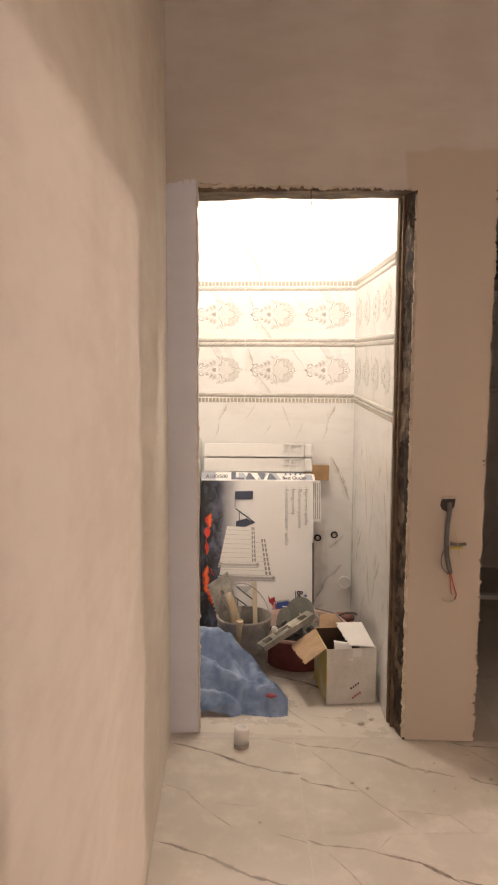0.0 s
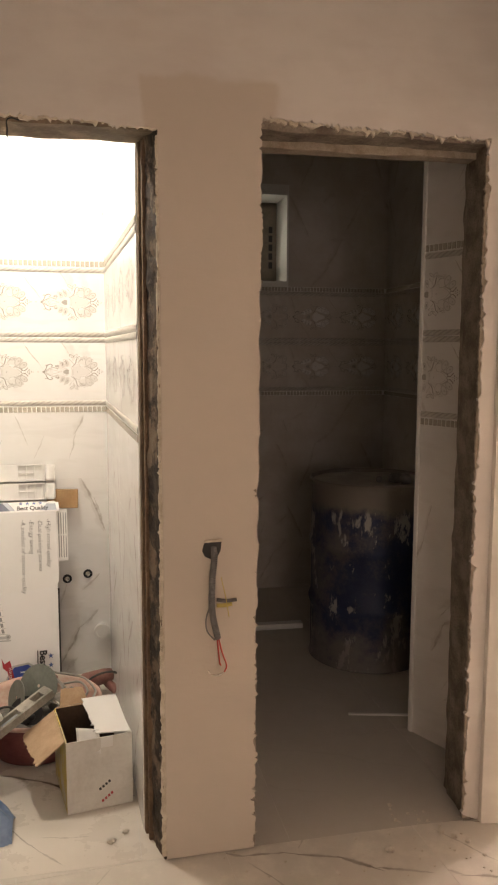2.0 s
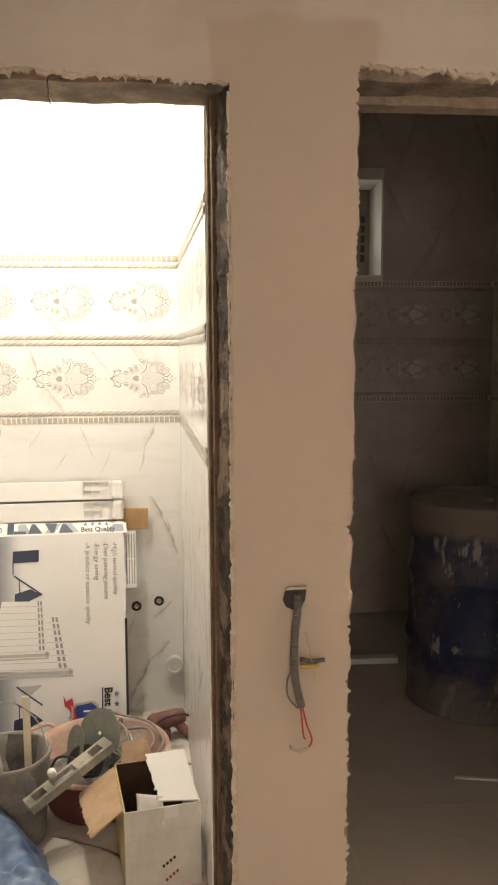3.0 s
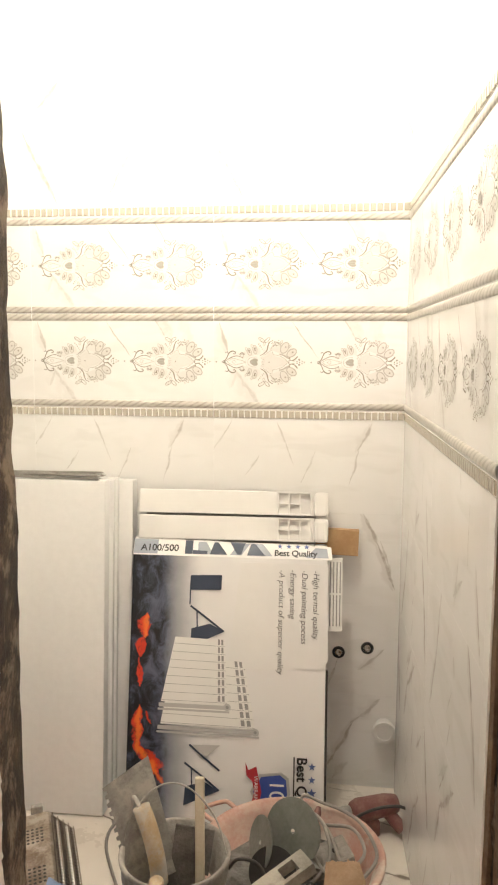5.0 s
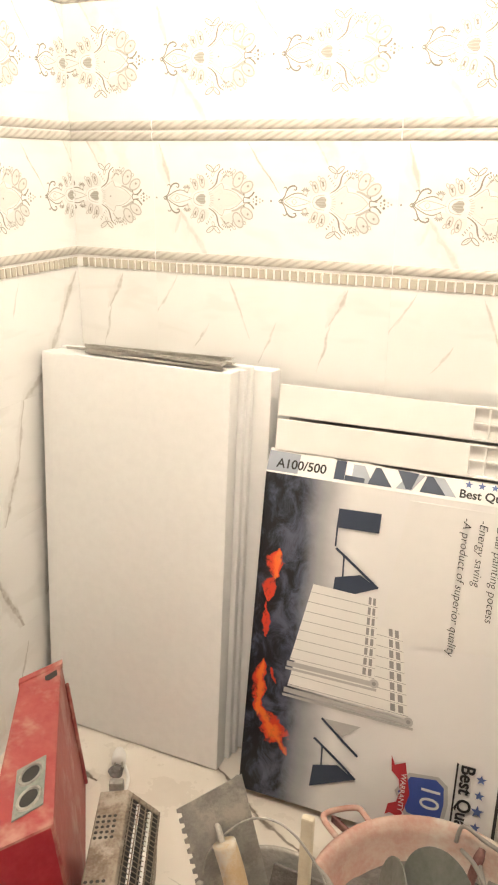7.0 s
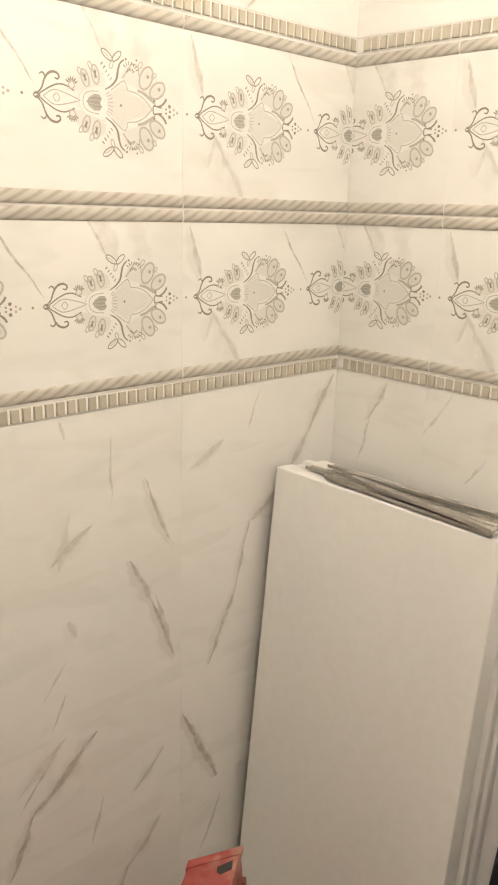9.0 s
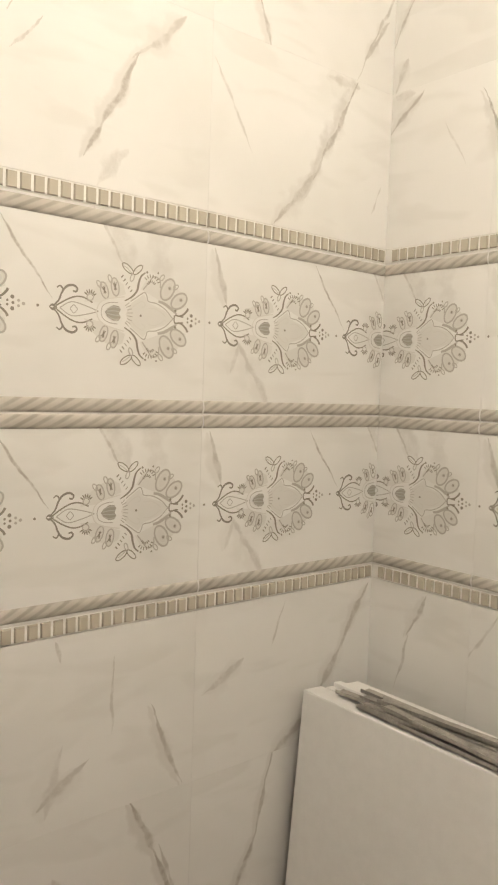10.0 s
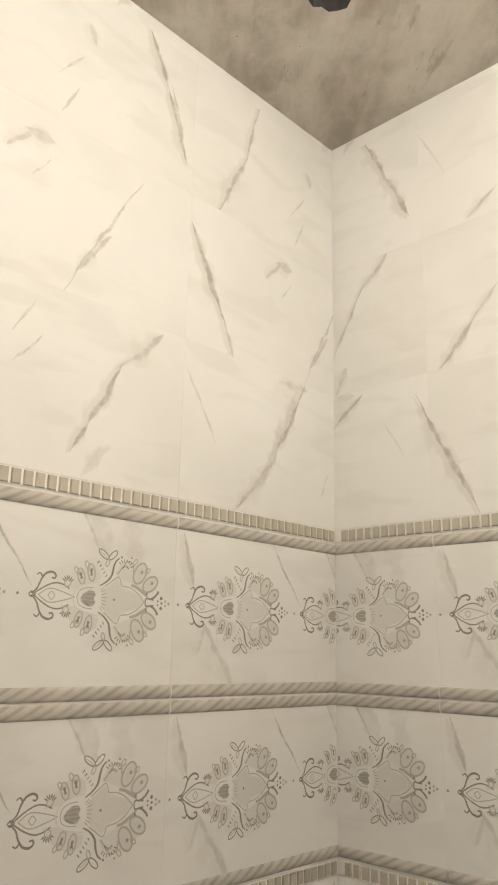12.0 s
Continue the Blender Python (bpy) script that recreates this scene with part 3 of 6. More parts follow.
def ribbon(bm, pts, w, mat=0, y=-0.0006, n=5, keep=None):
    """A flat stroke in the x-z plane along the points; w: width, or widths at start, middle and end."""
    line = smooth_line([(p[0], y, p[1]) for p in pts], n)
    ws = w if isinstance(w, tuple) else (w, w, w)
    vs = []
    for i, p in enumerate(line):
        d = line[min(i + 1, len(line) - 1)] - line[max(i - 1, 0)]
        nrm = Vector((-d.z, 0, d.x)).normalized()
        k = i / (len(line) - 1)
        h = 0.5 * (ws[0] * (1 - 2 * k) + ws[1] * 2 * k if k < 0.5 else ws[1] * (2 - 2 * k) + ws[2] * (2 * k - 1))
        vs.append((p + nrm * h, p - nrm * h))
    for (a, b), (c, d) in zip(vs, vs[1:]):
        mid = (a + d) / 2
        if keep is None or keep(mid.x):
            f = bm.faces.new([bm.verts.new(q) for q in (a, b, d, c)])
            f.material_index = mat


def flat(bm, pts, mat=0, y=-0.0006):
    f = bm.faces.new([bm.verts.new((p[0], y, p[1])) for p in pts])
    f.material_index = mat
    return f


def text_mesh(name, body, size, mat, parent, m, align="LEFT", shear=0.0, squash=1.0, thin=0.0):
    """Letters of the built-in font as a thin mesh under its thing; they read along +x, up along +z."""
    cu = bpy.data.curves.new(name, "FONT")
    cu.body, cu.size, cu.align_x, cu.shear, cu.extrude, cu.offset = body, size, align, shear, 0.0002, thin
    tmp = bpy.data.objects.new(name, cu)
    scene.collection.objects.link(tmp)
    me = bpy.data.meshes.new_from_object(tmp.evaluated_get(bpy.context.evaluated_depsgraph_get()))
    bpy.data.objects.remove(tmp)
    me.transform(Matrix.Rotation(radians(90), 4, "X") @ Matrix.Diagonal((squash, 1, 1, 1)))
    me.materials.clear()
    me.materials.append(mat)
    ob = new(name, me)
    ob.parent, ob.matrix_basis = parent, m
    return ob

# ---- structure ----
TOP = 2.807
YB = 3.985


def structure(name, bm, mats, label, category="wall", smooth=False):
    return tagged(part(name, bm, mats, smooth=smooth), label, category, kind="structure")


def hall_left(y):
    return 0.714 - 0.0822 * (y - 1.705)


def jag(p, q, n, amp, seed):
    """Points from p to q with a broken, chipped line between them."""
    rnd, out = random.Random(seed), []
    p, q = Vector(p), Vector(q)
    d = (q - p)
    nrm = Vector((-d.y, d.x)).normalized()
    drift = 0.0
    n = int(n * 2.8)
    for i in range(n + 1):
        drift = 0.62 * drift + rnd.uniform(-1, 1) * amp * 0.40
        bite = rnd.choice((-1, 1)) * amp * rnd.uniform(0.4, 1.2) if rnd.random() < 0.16 else 0.0
        k = max(0.0, min(1.0, (i + rnd.uniform(-0.35, 0.35)) / n))
        out.append(tuple(p + d * k + nrm * (drift + bite if 0 < i < n else 0.0)))
    return out


# hall
bm = BM()
prism(bm, [(hall_left(-1.75), -1.75), (hall_left(2.66), 2.66), (hall_left(2.66) - 0.18, 2.66), (hall_left(-1.75) - 0.18, -1.75)], "z", 0, TOP)
structure("wall_west", bm, PAINTED, "cream skim-coated hall wall with trowel marks")

bm = BM()
prism(bm, [(-0.16, 0), (0.715, 0), (0.715, 2.11), (1.558, 2.11), (1.558, 0), (1.806, 0), (1.806, 2.12), (2.516, 2.12), (2.516, 0), (2.72, 0), (2.72, TOP), (-0.16, TOP)], "y", 2.599, 2.745)
wall_north = structure("wall_north", bm, MORTAR, "masonry wall with two rough unfinished door openings")
outline = [(0.60, 0.0)]
outline += jag((0.757, 0.004), (0.757, 2.08), 60, 0.004, 3)
outline += jag((0.757, 2.096), (1.545, 2.068), 44, 0.007, 5)
outline += jag((1.546, 2.06), (1.552, 0.004), 90, 0.0028, 7)
outline += jag((1.812, 0.004), (1.828, 2.10), 110, 0.0085, 11)
outline += jag((1.828, 2.110), (2.505, 2.092), 56, 0.008, 13)
outline += jag((2.500, 2.08), (2.496, 0.02), 70, 0.0085, 17)
outline += [(2.546, 0.0), (2.546, TOP), (0.60, TOP)]
bm = BM()
prism(bm, outline, "y", 2.585, 2.5985)
part("plaster_skin", bm, PLASTER, wall_north, "beige plaster with chipped ragged edges and a browner patch")
# pale strip beside the first opening, brightened in colour for the light on it
bm = BM()
prism(bm, [(hall_left(2.58) - 0.004, 0.002), *jag((0.749, 0.004), (0.751, 2.10), 50, 0.003, 23), *jag((0.75, 2.11), (hall_left(2.58), 2.09), 14, 0.012, 24)], "y", 2.5785, 2.584)
part("primer_strip", bm, PALE, wall_north, "pale bluish primed strip, brightened for the light on it")
# chipped lips along the openings
for name, p, q, n, amp, seed, deep in (("broken_lip", (0.752, 2.098), (1.552, 2.080), 44, 0.010, 31, 0.013), ("broken_lip", (1.822, 2.120), (2.508, 2.102), 40, 0.013, 37, 0.015)):
    bm = BM()
    upper = jag(p, q, n, amp, seed)
    prism(bm, upper + [(x, z - deep) for x, z in upper[::-1]], "y", 2.590, 2.6)
    part(name, bm, CHALK, wall_north, "crumbled plaster edge")
for name, x0, seed, w in (("broken_edge", 1.5395, 41, 0.026), ("broken_edge", 2.492, 47, 0.030)):
    bm = BM()
    left = jag((x0, 0.01), (x0, 2.05), 110, 0.0038, seed)
    right = jag((x0 + w, 0.01), (x0 + w, 2.05), 80, 0.003, seed + 1)
    prism(bm, left + right[::-1], "y", 2.5895, 2.5985)
    part(name, bm, CHALK if x0 < 2 else CRUMBLED, wall_north)
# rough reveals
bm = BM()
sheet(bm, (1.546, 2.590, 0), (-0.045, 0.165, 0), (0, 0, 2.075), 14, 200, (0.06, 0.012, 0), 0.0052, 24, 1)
part("door_reveal", bm, SHADEDMUD, wall_north, "rough reveal of cracked mud, darkened for its shade")
bm = BM()
sheet(bm, (1.5025, 2.725, 0), (-0.005, 0.030, 0), (0, 0, 2.065), 3, 80, (0.05, 0, 0), 0.0012, 14, 2)
part("reveal_batten", bm, BATTEN, wall_north, "old brown batten along the reveal")
bm = BM()
sheet(bm, (1.511, 2.690, 0), (-0.003, 0.012, 0), (0, 0, 2.065), 2, 90, (0.03, 0, 0), 0.0014, 20, 7)
part("reveal_batten", bm, BATTEN, wall_north)
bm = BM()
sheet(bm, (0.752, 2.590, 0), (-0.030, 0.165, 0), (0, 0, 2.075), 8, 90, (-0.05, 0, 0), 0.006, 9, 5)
part("door_reveal", bm, SHADEDMUD, wall_north)
bm = BM()
sheet(bm, (2.500, 2.590, 0), (0.030, 0.20, 0), (0, 0, 2.09), 10, 100, (0.06, 0, 0), 0.005, 13, 9)
part("door_reveal", bm, MORTAR, wall_north, "grey-brown broken mortar reveal")
bm = BM()
sheet(bm, (1.818, 2.5975, 0), (0, 0.15, 0), (0, 0, 2.09), 6, 60, (-0.05, 0, 0), 0.005, 8, 12)
part("door_reveal", bm, MORTAR, wall_north)
bm = BM()
box(bm, (0.70, 2.602, 2.072), (1.60, 2.66, 2.12), 0.004)
sheet(bm, (0.70, 2.604, 2.066), (0.90, 0.0, 0), (0, 0.145, 0.0), 60, 8, (0, 0, 0.05), 0.006, 6, 14)
part("lintel_plank", bm, BEAM, wall_north, "old rough timber lintel", smooth=False)
bm = BM()
sheet(bm, (1.80, 2.600, 2.085), (0.74, 0, 0), (0, 0.09, -0.004), 60, 6, (0, 0, 0.05), 0.006, 8, 21)
part("lintel_soffit", bm, MORTAR, wall_north)
bm = BM()
sheet(bm, (1.80, 2.693, 2.062), (0.74, 0, 0), (0, 0.06, 0.0), 60, 4, (0, 0, 0.05), 0.004, 10, 25)
part("lintel_board", bm, CRUMBLED, wall_north, "chipped grey lintel board")

# far jamb and lintel of the side room's door, and the wall towards the hall's end
bm = BM()
prism(bm, [(2.546, 2.5845), (2.546, 2.566), (2.645, 2.545), (2.645, 2.5845)], "z", 0, 2.095)
prism(bm, [(2.546, 2.5845), (2.546, -1.75), (2.70, -1.75), (2.70, 2.5845)], "z", 2.0955, TOP)
prism(bm, [(2.546, 1.60), (2.546, -1.75), (2.70, -1.75), (2.70, 1.60)], "z", 0, 2.095)
wall_east = structure("wall_east", bm, PAINTED, "cream plastered hall wall with a door opening")
bm = BM()
sheet(bm, (2.646, 2.548, 0), (0.07, 0.0, 0), (0, 0, 2.09), 5, 60, (0, 0.034, 0), 0.007, 9, 33)
part("door_jamb", bm, BROWNJAMB, wall_east, "brown rough unplastered jamb")

bm = BM()
prism(bm, [(0.6, -1.75), (2.72, -1.75), (2.72, -1.9), (0.6, -1.9)], "z", 0, TOP)
structure("wall_south", bm, PAINTED, "plain cream hall end wall")

# side room, seen only by its light
bm = BM()
prism(bm, [(2.72, 3.05), (3.47, 3.05), (3.47, 4.3), (6.6, 4.3), (6.6, 0.6), (2.70, 0.6), (2.70, 0.45), (6.75, 0.45), (6.75, 4.45), (3.46, 4.45), (3.46, 3.16), (2.72, 3.16)], "z", 0, TOP)
structure("wall_side_room", bm, PAINTED, "plain cream walls of the lit side room")

# bathroom
bm = BM()
prism(bm, [(-0.0012, 2.745), (-0.0012, 4.14), (-0.16, 4.14), (-0.16, 2.745)], "z", 0, TOP)
wall_bath_west = structure("wall_bath_west", bm, GROUT, "bathroom wall of white veined tiles with decorated bands")
bm = BM()
prism(bm, [(-0.0012, YB + 0.0012), (1.60, YB + 0.0012), (1.60, 4.14), (-0.0012, 4.14)], "z", 0, TOP)
wall_bath_north = structure("wall_bath_north", bm, GROUT, "bathroom wall of white veined tiles with decorated bands")
bm = BM()
prism(bm, [(1.4976, 2.745), (1.4382, YB + 0.0012), (1.60, YB + 0.0012), (1.60, 5.10), (1.72, 5.10), (1.72, 2.745)], "z", 0, TOP)
wall_bath_east = structure("wall_bath_east", bm, GROUT, "tiled partition between bathroom and toilet room")

# toilet room
YT = 5.10
WX0, WX1, WZ0, WZ1 = 2.02, 2.565, 1.895, 2.425
bm = BM()
for lo, hi in (((1.55, 0), (WX0, TOP)), ((WX1, 0), (3.45, TOP)), ((WX0, 0), (WX1, WZ0)), ((WX0, WZ1), (WX1, TOP))):
    box(bm, (lo[0], YT + 0.0012, lo[1]), (hi[0], YT + 0.40, hi[1]))
wall_toilet_north = structure("wall_toilet_north", bm, GROUT, "tiled toilet room wall with a small high window")
bm = BM()
prism(bm, [(2.7015, 2.8985), (2.5775, 3.174), (2.80, 3.174), (2.80, 2.7455), (2.7015, 2.7455)], "z", 0, TOP)
wall_toilet_east = structure("wall_toilet_east", bm, GROUT, "short tiled return wall beside the doorway")
bm = BM()
prism(bm, [(2.725, 3.175), (3.2012, 3.175), (3.2012, YT + 0.001), (3.45, YT + 0.001), (3.45, 3.165), (2.725, 3.165)], "z", 0, TOP)
wall_toilet_side = structure("wall_toilet_side", bm, GROUT, "tiled dusty toilet room wall with decorated bands")

# ceilings
bm = BM()
box(bm, (0.2, -1.9, TOP), (6.75, 2.65, TOP + 0.2))
box(bm, (1.60, 2.65, TOP), (6.75, 5.4, TOP + 0.2))
structure("ceiling", bm, PAINTED, "plain pale ceiling", "ceiling")
bm = BM()
x0, x1, y0, y1 = -0.16, 1.60, 2.65, 4.14
outer = [bm.verts.new(p) for p in ((x0, y0, TOP), (x1, y0, TOP), (x1, y1, TOP), (x0, y1, TOP))]
HX, HY = 0.298, 3.600
rnd = random.Random(4)
inner = []
for i in range(22):
    a, r = 2 * math.pi * i / 22, 0.053 * rnd.uniform(0.82, 1.18)
    inner.append(bm.verts.new((HX + 1.05 * r * math.cos(a), HY + r * math.sin(a), TOP)))
es = [bm.edges.new((c[i], c[(i + 1) % len(c)])) for c in (outer, inner) for i in range(len(c))]
bmesh.ops.triangle_fill(bm, edges=es, use_beauty=True)
ex = bmesh.ops.extrude_face_region(bm, geom=list(bm.faces))
for v in [g for g in ex["geom"] if isinstance(g, bmesh.types.BMVert)]:
    v.co.z += 0.20
# sides and cap of the hole painted near-black to hold its shade
for f in bm.faces:
    c_ = f.calc_center_median()
    if math.hypot(c_.x - HX, c_.y - HY) < 0.07 and TOP + 0.05 < c_.z < TOP + 0.15:
        f.material_index = 1
box(bm, (0.15, 3.43, TOP + 0.2005), (0.47, 3.75, TOP + 0.25), mat=1)
structure("ceiling_bathroom", bm, [CONCRETE, SHADE], "bare grey concrete ceiling with a knocked-through pipe hole", "ceiling")

# slab below the floor tiles
bm = BM()
box(bm, (-0.2, -1.9, -0.2), (6.75, 5.4, -0.0022))
floor = structure("floor", bm, GROUT, "polished cream floor tiles with dark veins, dusty", "floor")


# window of the toilet room
bm = BM()
d = 0.012
for lo, hi in (((WX0, WZ0), (WX0 + d, WZ1)), ((WX1 - d, WZ0), (WX1, WZ1)), ((WX0 + d, WZ0), (WX1 - d, WZ0 + d)), ((WX0 + d, WZ1 - d), (WX1 - d, WZ1))):
    box(bm, (lo[0], YT - 0.002, lo[1]), (hi[0], YT + 0.33, hi[1]), 0.001)
window_1 = structure("window_1", bm, WHITEPLASTIC, "small white window with brown protective film on its frame", "window")
bm = BM()
fw = 0.115
X0, X1, Z0, Z1 = WX0 + d, WX1 - d, WZ0 + d, WZ1 - d
for lo, hi in (((X0, Z0), (X0 + fw, Z1)), ((X1 - fw, Z0), (X1, Z1)), ((X0 + fw, Z0), (X1 - fw, Z0 + fw)), ((X0 + fw, Z1 - fw), (X1 - fw, Z1))):
    box(bm, (lo[0], YT + 0.26, lo[1]), (hi[0], YT + 0.32, hi[1]), 0.004)
part("window_frame", bm, TAPE, window_1, "frame covered in brown film")
bm = BM()
for k in range(5):
    box(bm, (X1 - 0.052, YT + 0.2585, Z0 + 0.10 + 0.055 * k), (X1 - 0.028, YT + 0.2595, Z0 + 0.14 + 0.055 * k))
for k in range(4):
    box(bm, (X0 + 0.08 + 0.075 * k, YT + 0.2585, Z0 + 0.028), (X0 + 0.135 + 0.075 * k, YT + 0.2595, Z0 + 0.05))
part("film_print", bm, BLACKINK, window_1)
bm = BM()
box(bm, (X0 + fw, YT + 0.288, Z0 + fw), (X1 - fw, YT + 0.292, Z1 - fw))
pane = part("pane", bm, GLASS, window_1)
pane.visible_shadow = False

# warm glowing plane added outside the window to light its reveal
bm = BM()
bm.faces.new([bm.verts.new(p) for p in ((-8, 12, -4), (12, 12, -4), (12, 12, 12), (-8, 12, 12))])
t = Tree("window_glow")
em = t.node("ShaderNodeEmission", Color=(1.0, 0.90, 0.70), Strength=2.6)
t.t.links.new(em.outputs[0], t.t.nodes["Material Output"].inputs[0])
tagged(part("backdrop", bm, t.mat), "warm glowing plane added outside the window", "sky", kind="structure")


# ---- wall tiles ----
ROWS = [(0.0, 0.017), (0.017, 0.317), (0.317, 0.617), (0.617, 0.917), (0.917, 1.2135), (1.2415, 1.5435), (1.5435, 1.8465), (1.8745, 2.1745), (2.1745, 2.4745), (2.4745, 2.7745), (2.7745, TOP)]
ROPES = (1.2555, 1.5315, 1.5555, 1.8325)
DENTILS = (1.2275, 1.8605)


def tile_mesh(w, h, x0, z0, mat, cache={}):
    """One tile with a fine chamfer; x0, z0: where the cut begins within a whole tile."""
    key = (mat.name, *(round(v, 4) for v in (w, h, x0, z0)))
    if key not in cache:
        bm, g, c = BM(), 0.00006, 0.00015
        rects = []
        for y, s in ((0.008, g), (c, g), (0.0, g + c)):
            rects.append([bm.verts.new((x0 + x, y, z0 + z)) for x, z in ((s, s), (w - s, s), (w - s, h - s), (s, h - s))])
        for a, b in zip(rects, rects[1:]):
            for i in range(4):
                bm.faces.new((a[i], a[(i + 1) % 4], b[(i + 1) % 4], b[i]))
        bm.faces.new(rects[2])
        cache[key] = mesh_of("tile", bm, mat)
    return cache[key]


def rope_mesh(u0, u1, cache={}):
    key = (round(u0, 4), round(u1, 4))
    if key not in cache:
        bm, n, nv = BM(), max(4, int((u1 - u0) / 0.0045)), 7
        grid = []
        for i in range(n + 1):
            u = u0 + 0.0015 + (u1 - u0 - 0.003) * i / n
            row = []
            for j in range(nv + 1):
                a = -math.pi / 2 + math.pi * j / nv
                z = math.sin(a)
                k = 1 + 0.11 * math.sin(2 * math.pi * u / 0.027 - 2 * math.pi * z * 0.0105 / 0.0145)
                row.append(bm.verts.new((u, -0.0042 * math.cos(a) * k, 0.0105 * z * (0.94 + 0.06 * k))))
            grid.append(row)
        for a, b in zip(grid, grid[1:]):
            for j in range(nv):
                bm.faces.new((a[j], a[j + 1], b[j + 1], b[j]))
        cache[key] = mesh_of("rope_moulding", bm, ROPE, True)
    return cache[key]


def dentil_mesh(u0, u1, cache={}):
    key = (round(u0, 4), round(u1, 4))
    if key not in cache:
        bm, p = BM(), 0.0200
        box(bm, (u0 + 0.001, 0.0, -0.0125), (u1 - 0.001, 0.008, 0.0125), mat=1)
        k = math.ceil(u0 / p)
        while k * p + 0.017 < u1:
            x = k * p
            a = [bm.verts.new(q) for q in ((x, 0.001, -0.0118), (x + 0.0168, 0.001, -0.0118), (x + 0.0168, 0.001, 0.0118), (x, 0.001, 0.0118))]
            b = [bm.verts.new(q) for q in ((x + 0.002, -0.0035, -0.0102), (x + 0.0148, -0.0035, -0.0102), (x + 0.0148, -0.0035, 0.0102), (x + 0.002, -0.0035, 0.0102))]
            bm.faces.new(b)
            for i in range(4):
                bm.faces.new((a[i], a[(i + 1) % 4], b[(i + 1) % 4], b[i]))
            k += 1
        cache[key] = mesh_of("dentil_strip", bm, [DENTIL, WHITEMETAL])
    return cache[key]


def ellipse(cx, cz, a, b, turn, n=10):
    c, s = math.cos(turn), math.sin(turn)
    return [(cx + a * math.cos(t) * c - b * math.sin(t) * s, cz + a * math.cos(t) * s + b * math.sin(t) * c) for t in (2 * math.pi * i / n for i in range(n + 1))]


def motif_mesh(lo, hi, cache={}):
    """The printed arabesque: two figures a tile, kept between lo and hi of the tile's width."""
    key = (round(lo, 4), round(hi, 4))
    if key in cache:
        return cache[key]
    bm = BM()
    keep = lambda x: lo + 0.003 < x < hi - 0.003  # noqa: E731
    for cell in (0.0, 0.3):
        layer = [0]

        def pen(pts, w, mat=0, n=4):
            lift = -0.0005 - 0.000012 * layer[0]
            layer[0] += 1
            for s in (1, -1):
                ribbon(bm, [(cell + x, s * z) for x, z in pts], w, mat, y=lift, keep=keep, n=n)

        def dot(x, z, r, mat=0):
            for s in ((1, -1) if z else (1,)):
                if keep(cell + x):
                    flat(bm, ellipse(cell + x, s * z, r, r, 0, 8)[:-1], mat, -0.0018)
        # forked curls at the root
        pen([(0.031, 0.001), (0.040, 0.010), (0.045, 0.022), (0.052, 0.031), (0.062, 0.034), (0.069, 0.030), (0.067, 0.025), (0.062, 0.026)], (0.0022, 0.0036, 0.0024), 3)
        pen([(0.045, 0.021), (0.046, 0.027), (0.042, 0.031), (0.037, 0.028)], (0.0018, 0.0026, 0.0018), 3)
        pen([(0.026, 0.0), (0.031, 0.0032), (0.038, 0.0)], (0.001, 0.0036, 0.001), 3, 3)
        # crossing lens behind them
        pen([(0.033, 0.0), (0.050, 0.011), (0.066, 0.018), (0.080, 0.018), (0.094, 0.012)], 0.0022, 0)
        pen([(0.042, 0.0), (0.060, 0.010), (0.084, 0.006), (0.104, 0.0)], 0.0016, 1)
        pen([(0.058, 0.0), (0.064, 0.006), (0.070, 0.0)], 0.0014, 1, 3)
        # bud, two leaves and a sprig along the outer edge
        for cx, cz, r, first, count in ((0.090, 0.020, 0.010, 0.5, 6),):
            for k in range(count):
                a = first + 0.42 * k
                pen([(cx + 0.35 * r * math.cos(a), cz + 0.35 * r * math.sin(a)), (cx + 0.8 * r * math.cos(a), cz + 0.8 * r * math.sin(a)), (cx + 1.15 * r * math.cos(a), cz + 1.15 * r * math.sin(a))], (0.0008, 0.0026, 0.001), 0, 2)
            pen(ellipse(cx, cz, 0.55 * r, 0.5 * r, 0.6), 0.0018, 1, 2)
        for cx, cz, a, b, tr in ((0.113, 0.032, 0.0125, 0.0062, 1.9), (0.131, 0.039, 0.0135, 0.0066, 1.75)):
            for s in (1, -1):
                if keep(cell + cx - a) and keep(cell + cx + a):
                    flat(bm, [(cell + x, s * z) for x, z in ellipse(cx, cz, a, b, tr, 12)[:-1]][:: s], 5, -0.0004)
            pen(ellipse(cx, cz, a, b, tr), 0.0022, 1, 2)
            for q in (-0.45, 0.0, 0.45):
                c, s_ = math.cos(tr + q), math.sin(tr + q)
                pen([(cx - 0.4 * a * c, cz - 0.4 * a * s_), (cx + 0.05 * a * c, cz + 0.05 * a * s_), (cx + 0.55 * a * c, cz + 0.55 * a * s_)], (0.0008, 0.0026, 0.0008), 0, 2)
        for k in range(5):
            pen([(0.141 + 0.004 * k, 0.054 - 0.005 * k), (0.143 + 0.004 * k, 0.056 - 0.005 * k), (0.1445 + 0.004 * k, 0.058 - 0.005 * k)], 0.0020 if k < 2 else 0.0014, 0, 2)
        # the heart's hood and the long dark stem
        pen([(0.100, 0.0), (0.105, 0.012), (0.116, 0.019), (0.132, 0.023), (0.148, 0.026)], 0.0018, 5)
        pen([(0.108, 0.0), (0.111, 0.009), (0.121, 0.0145), (0.136, 0.016)], 0.0014, 1)
        pen([(0.148, 0.020), (0.160, 0.027), (0.169, 0.037), (0.172, 0.050), (0.176, 0.060), (0.183, 0.066)], (0.0018, 0.0040, 0.0020), 0)
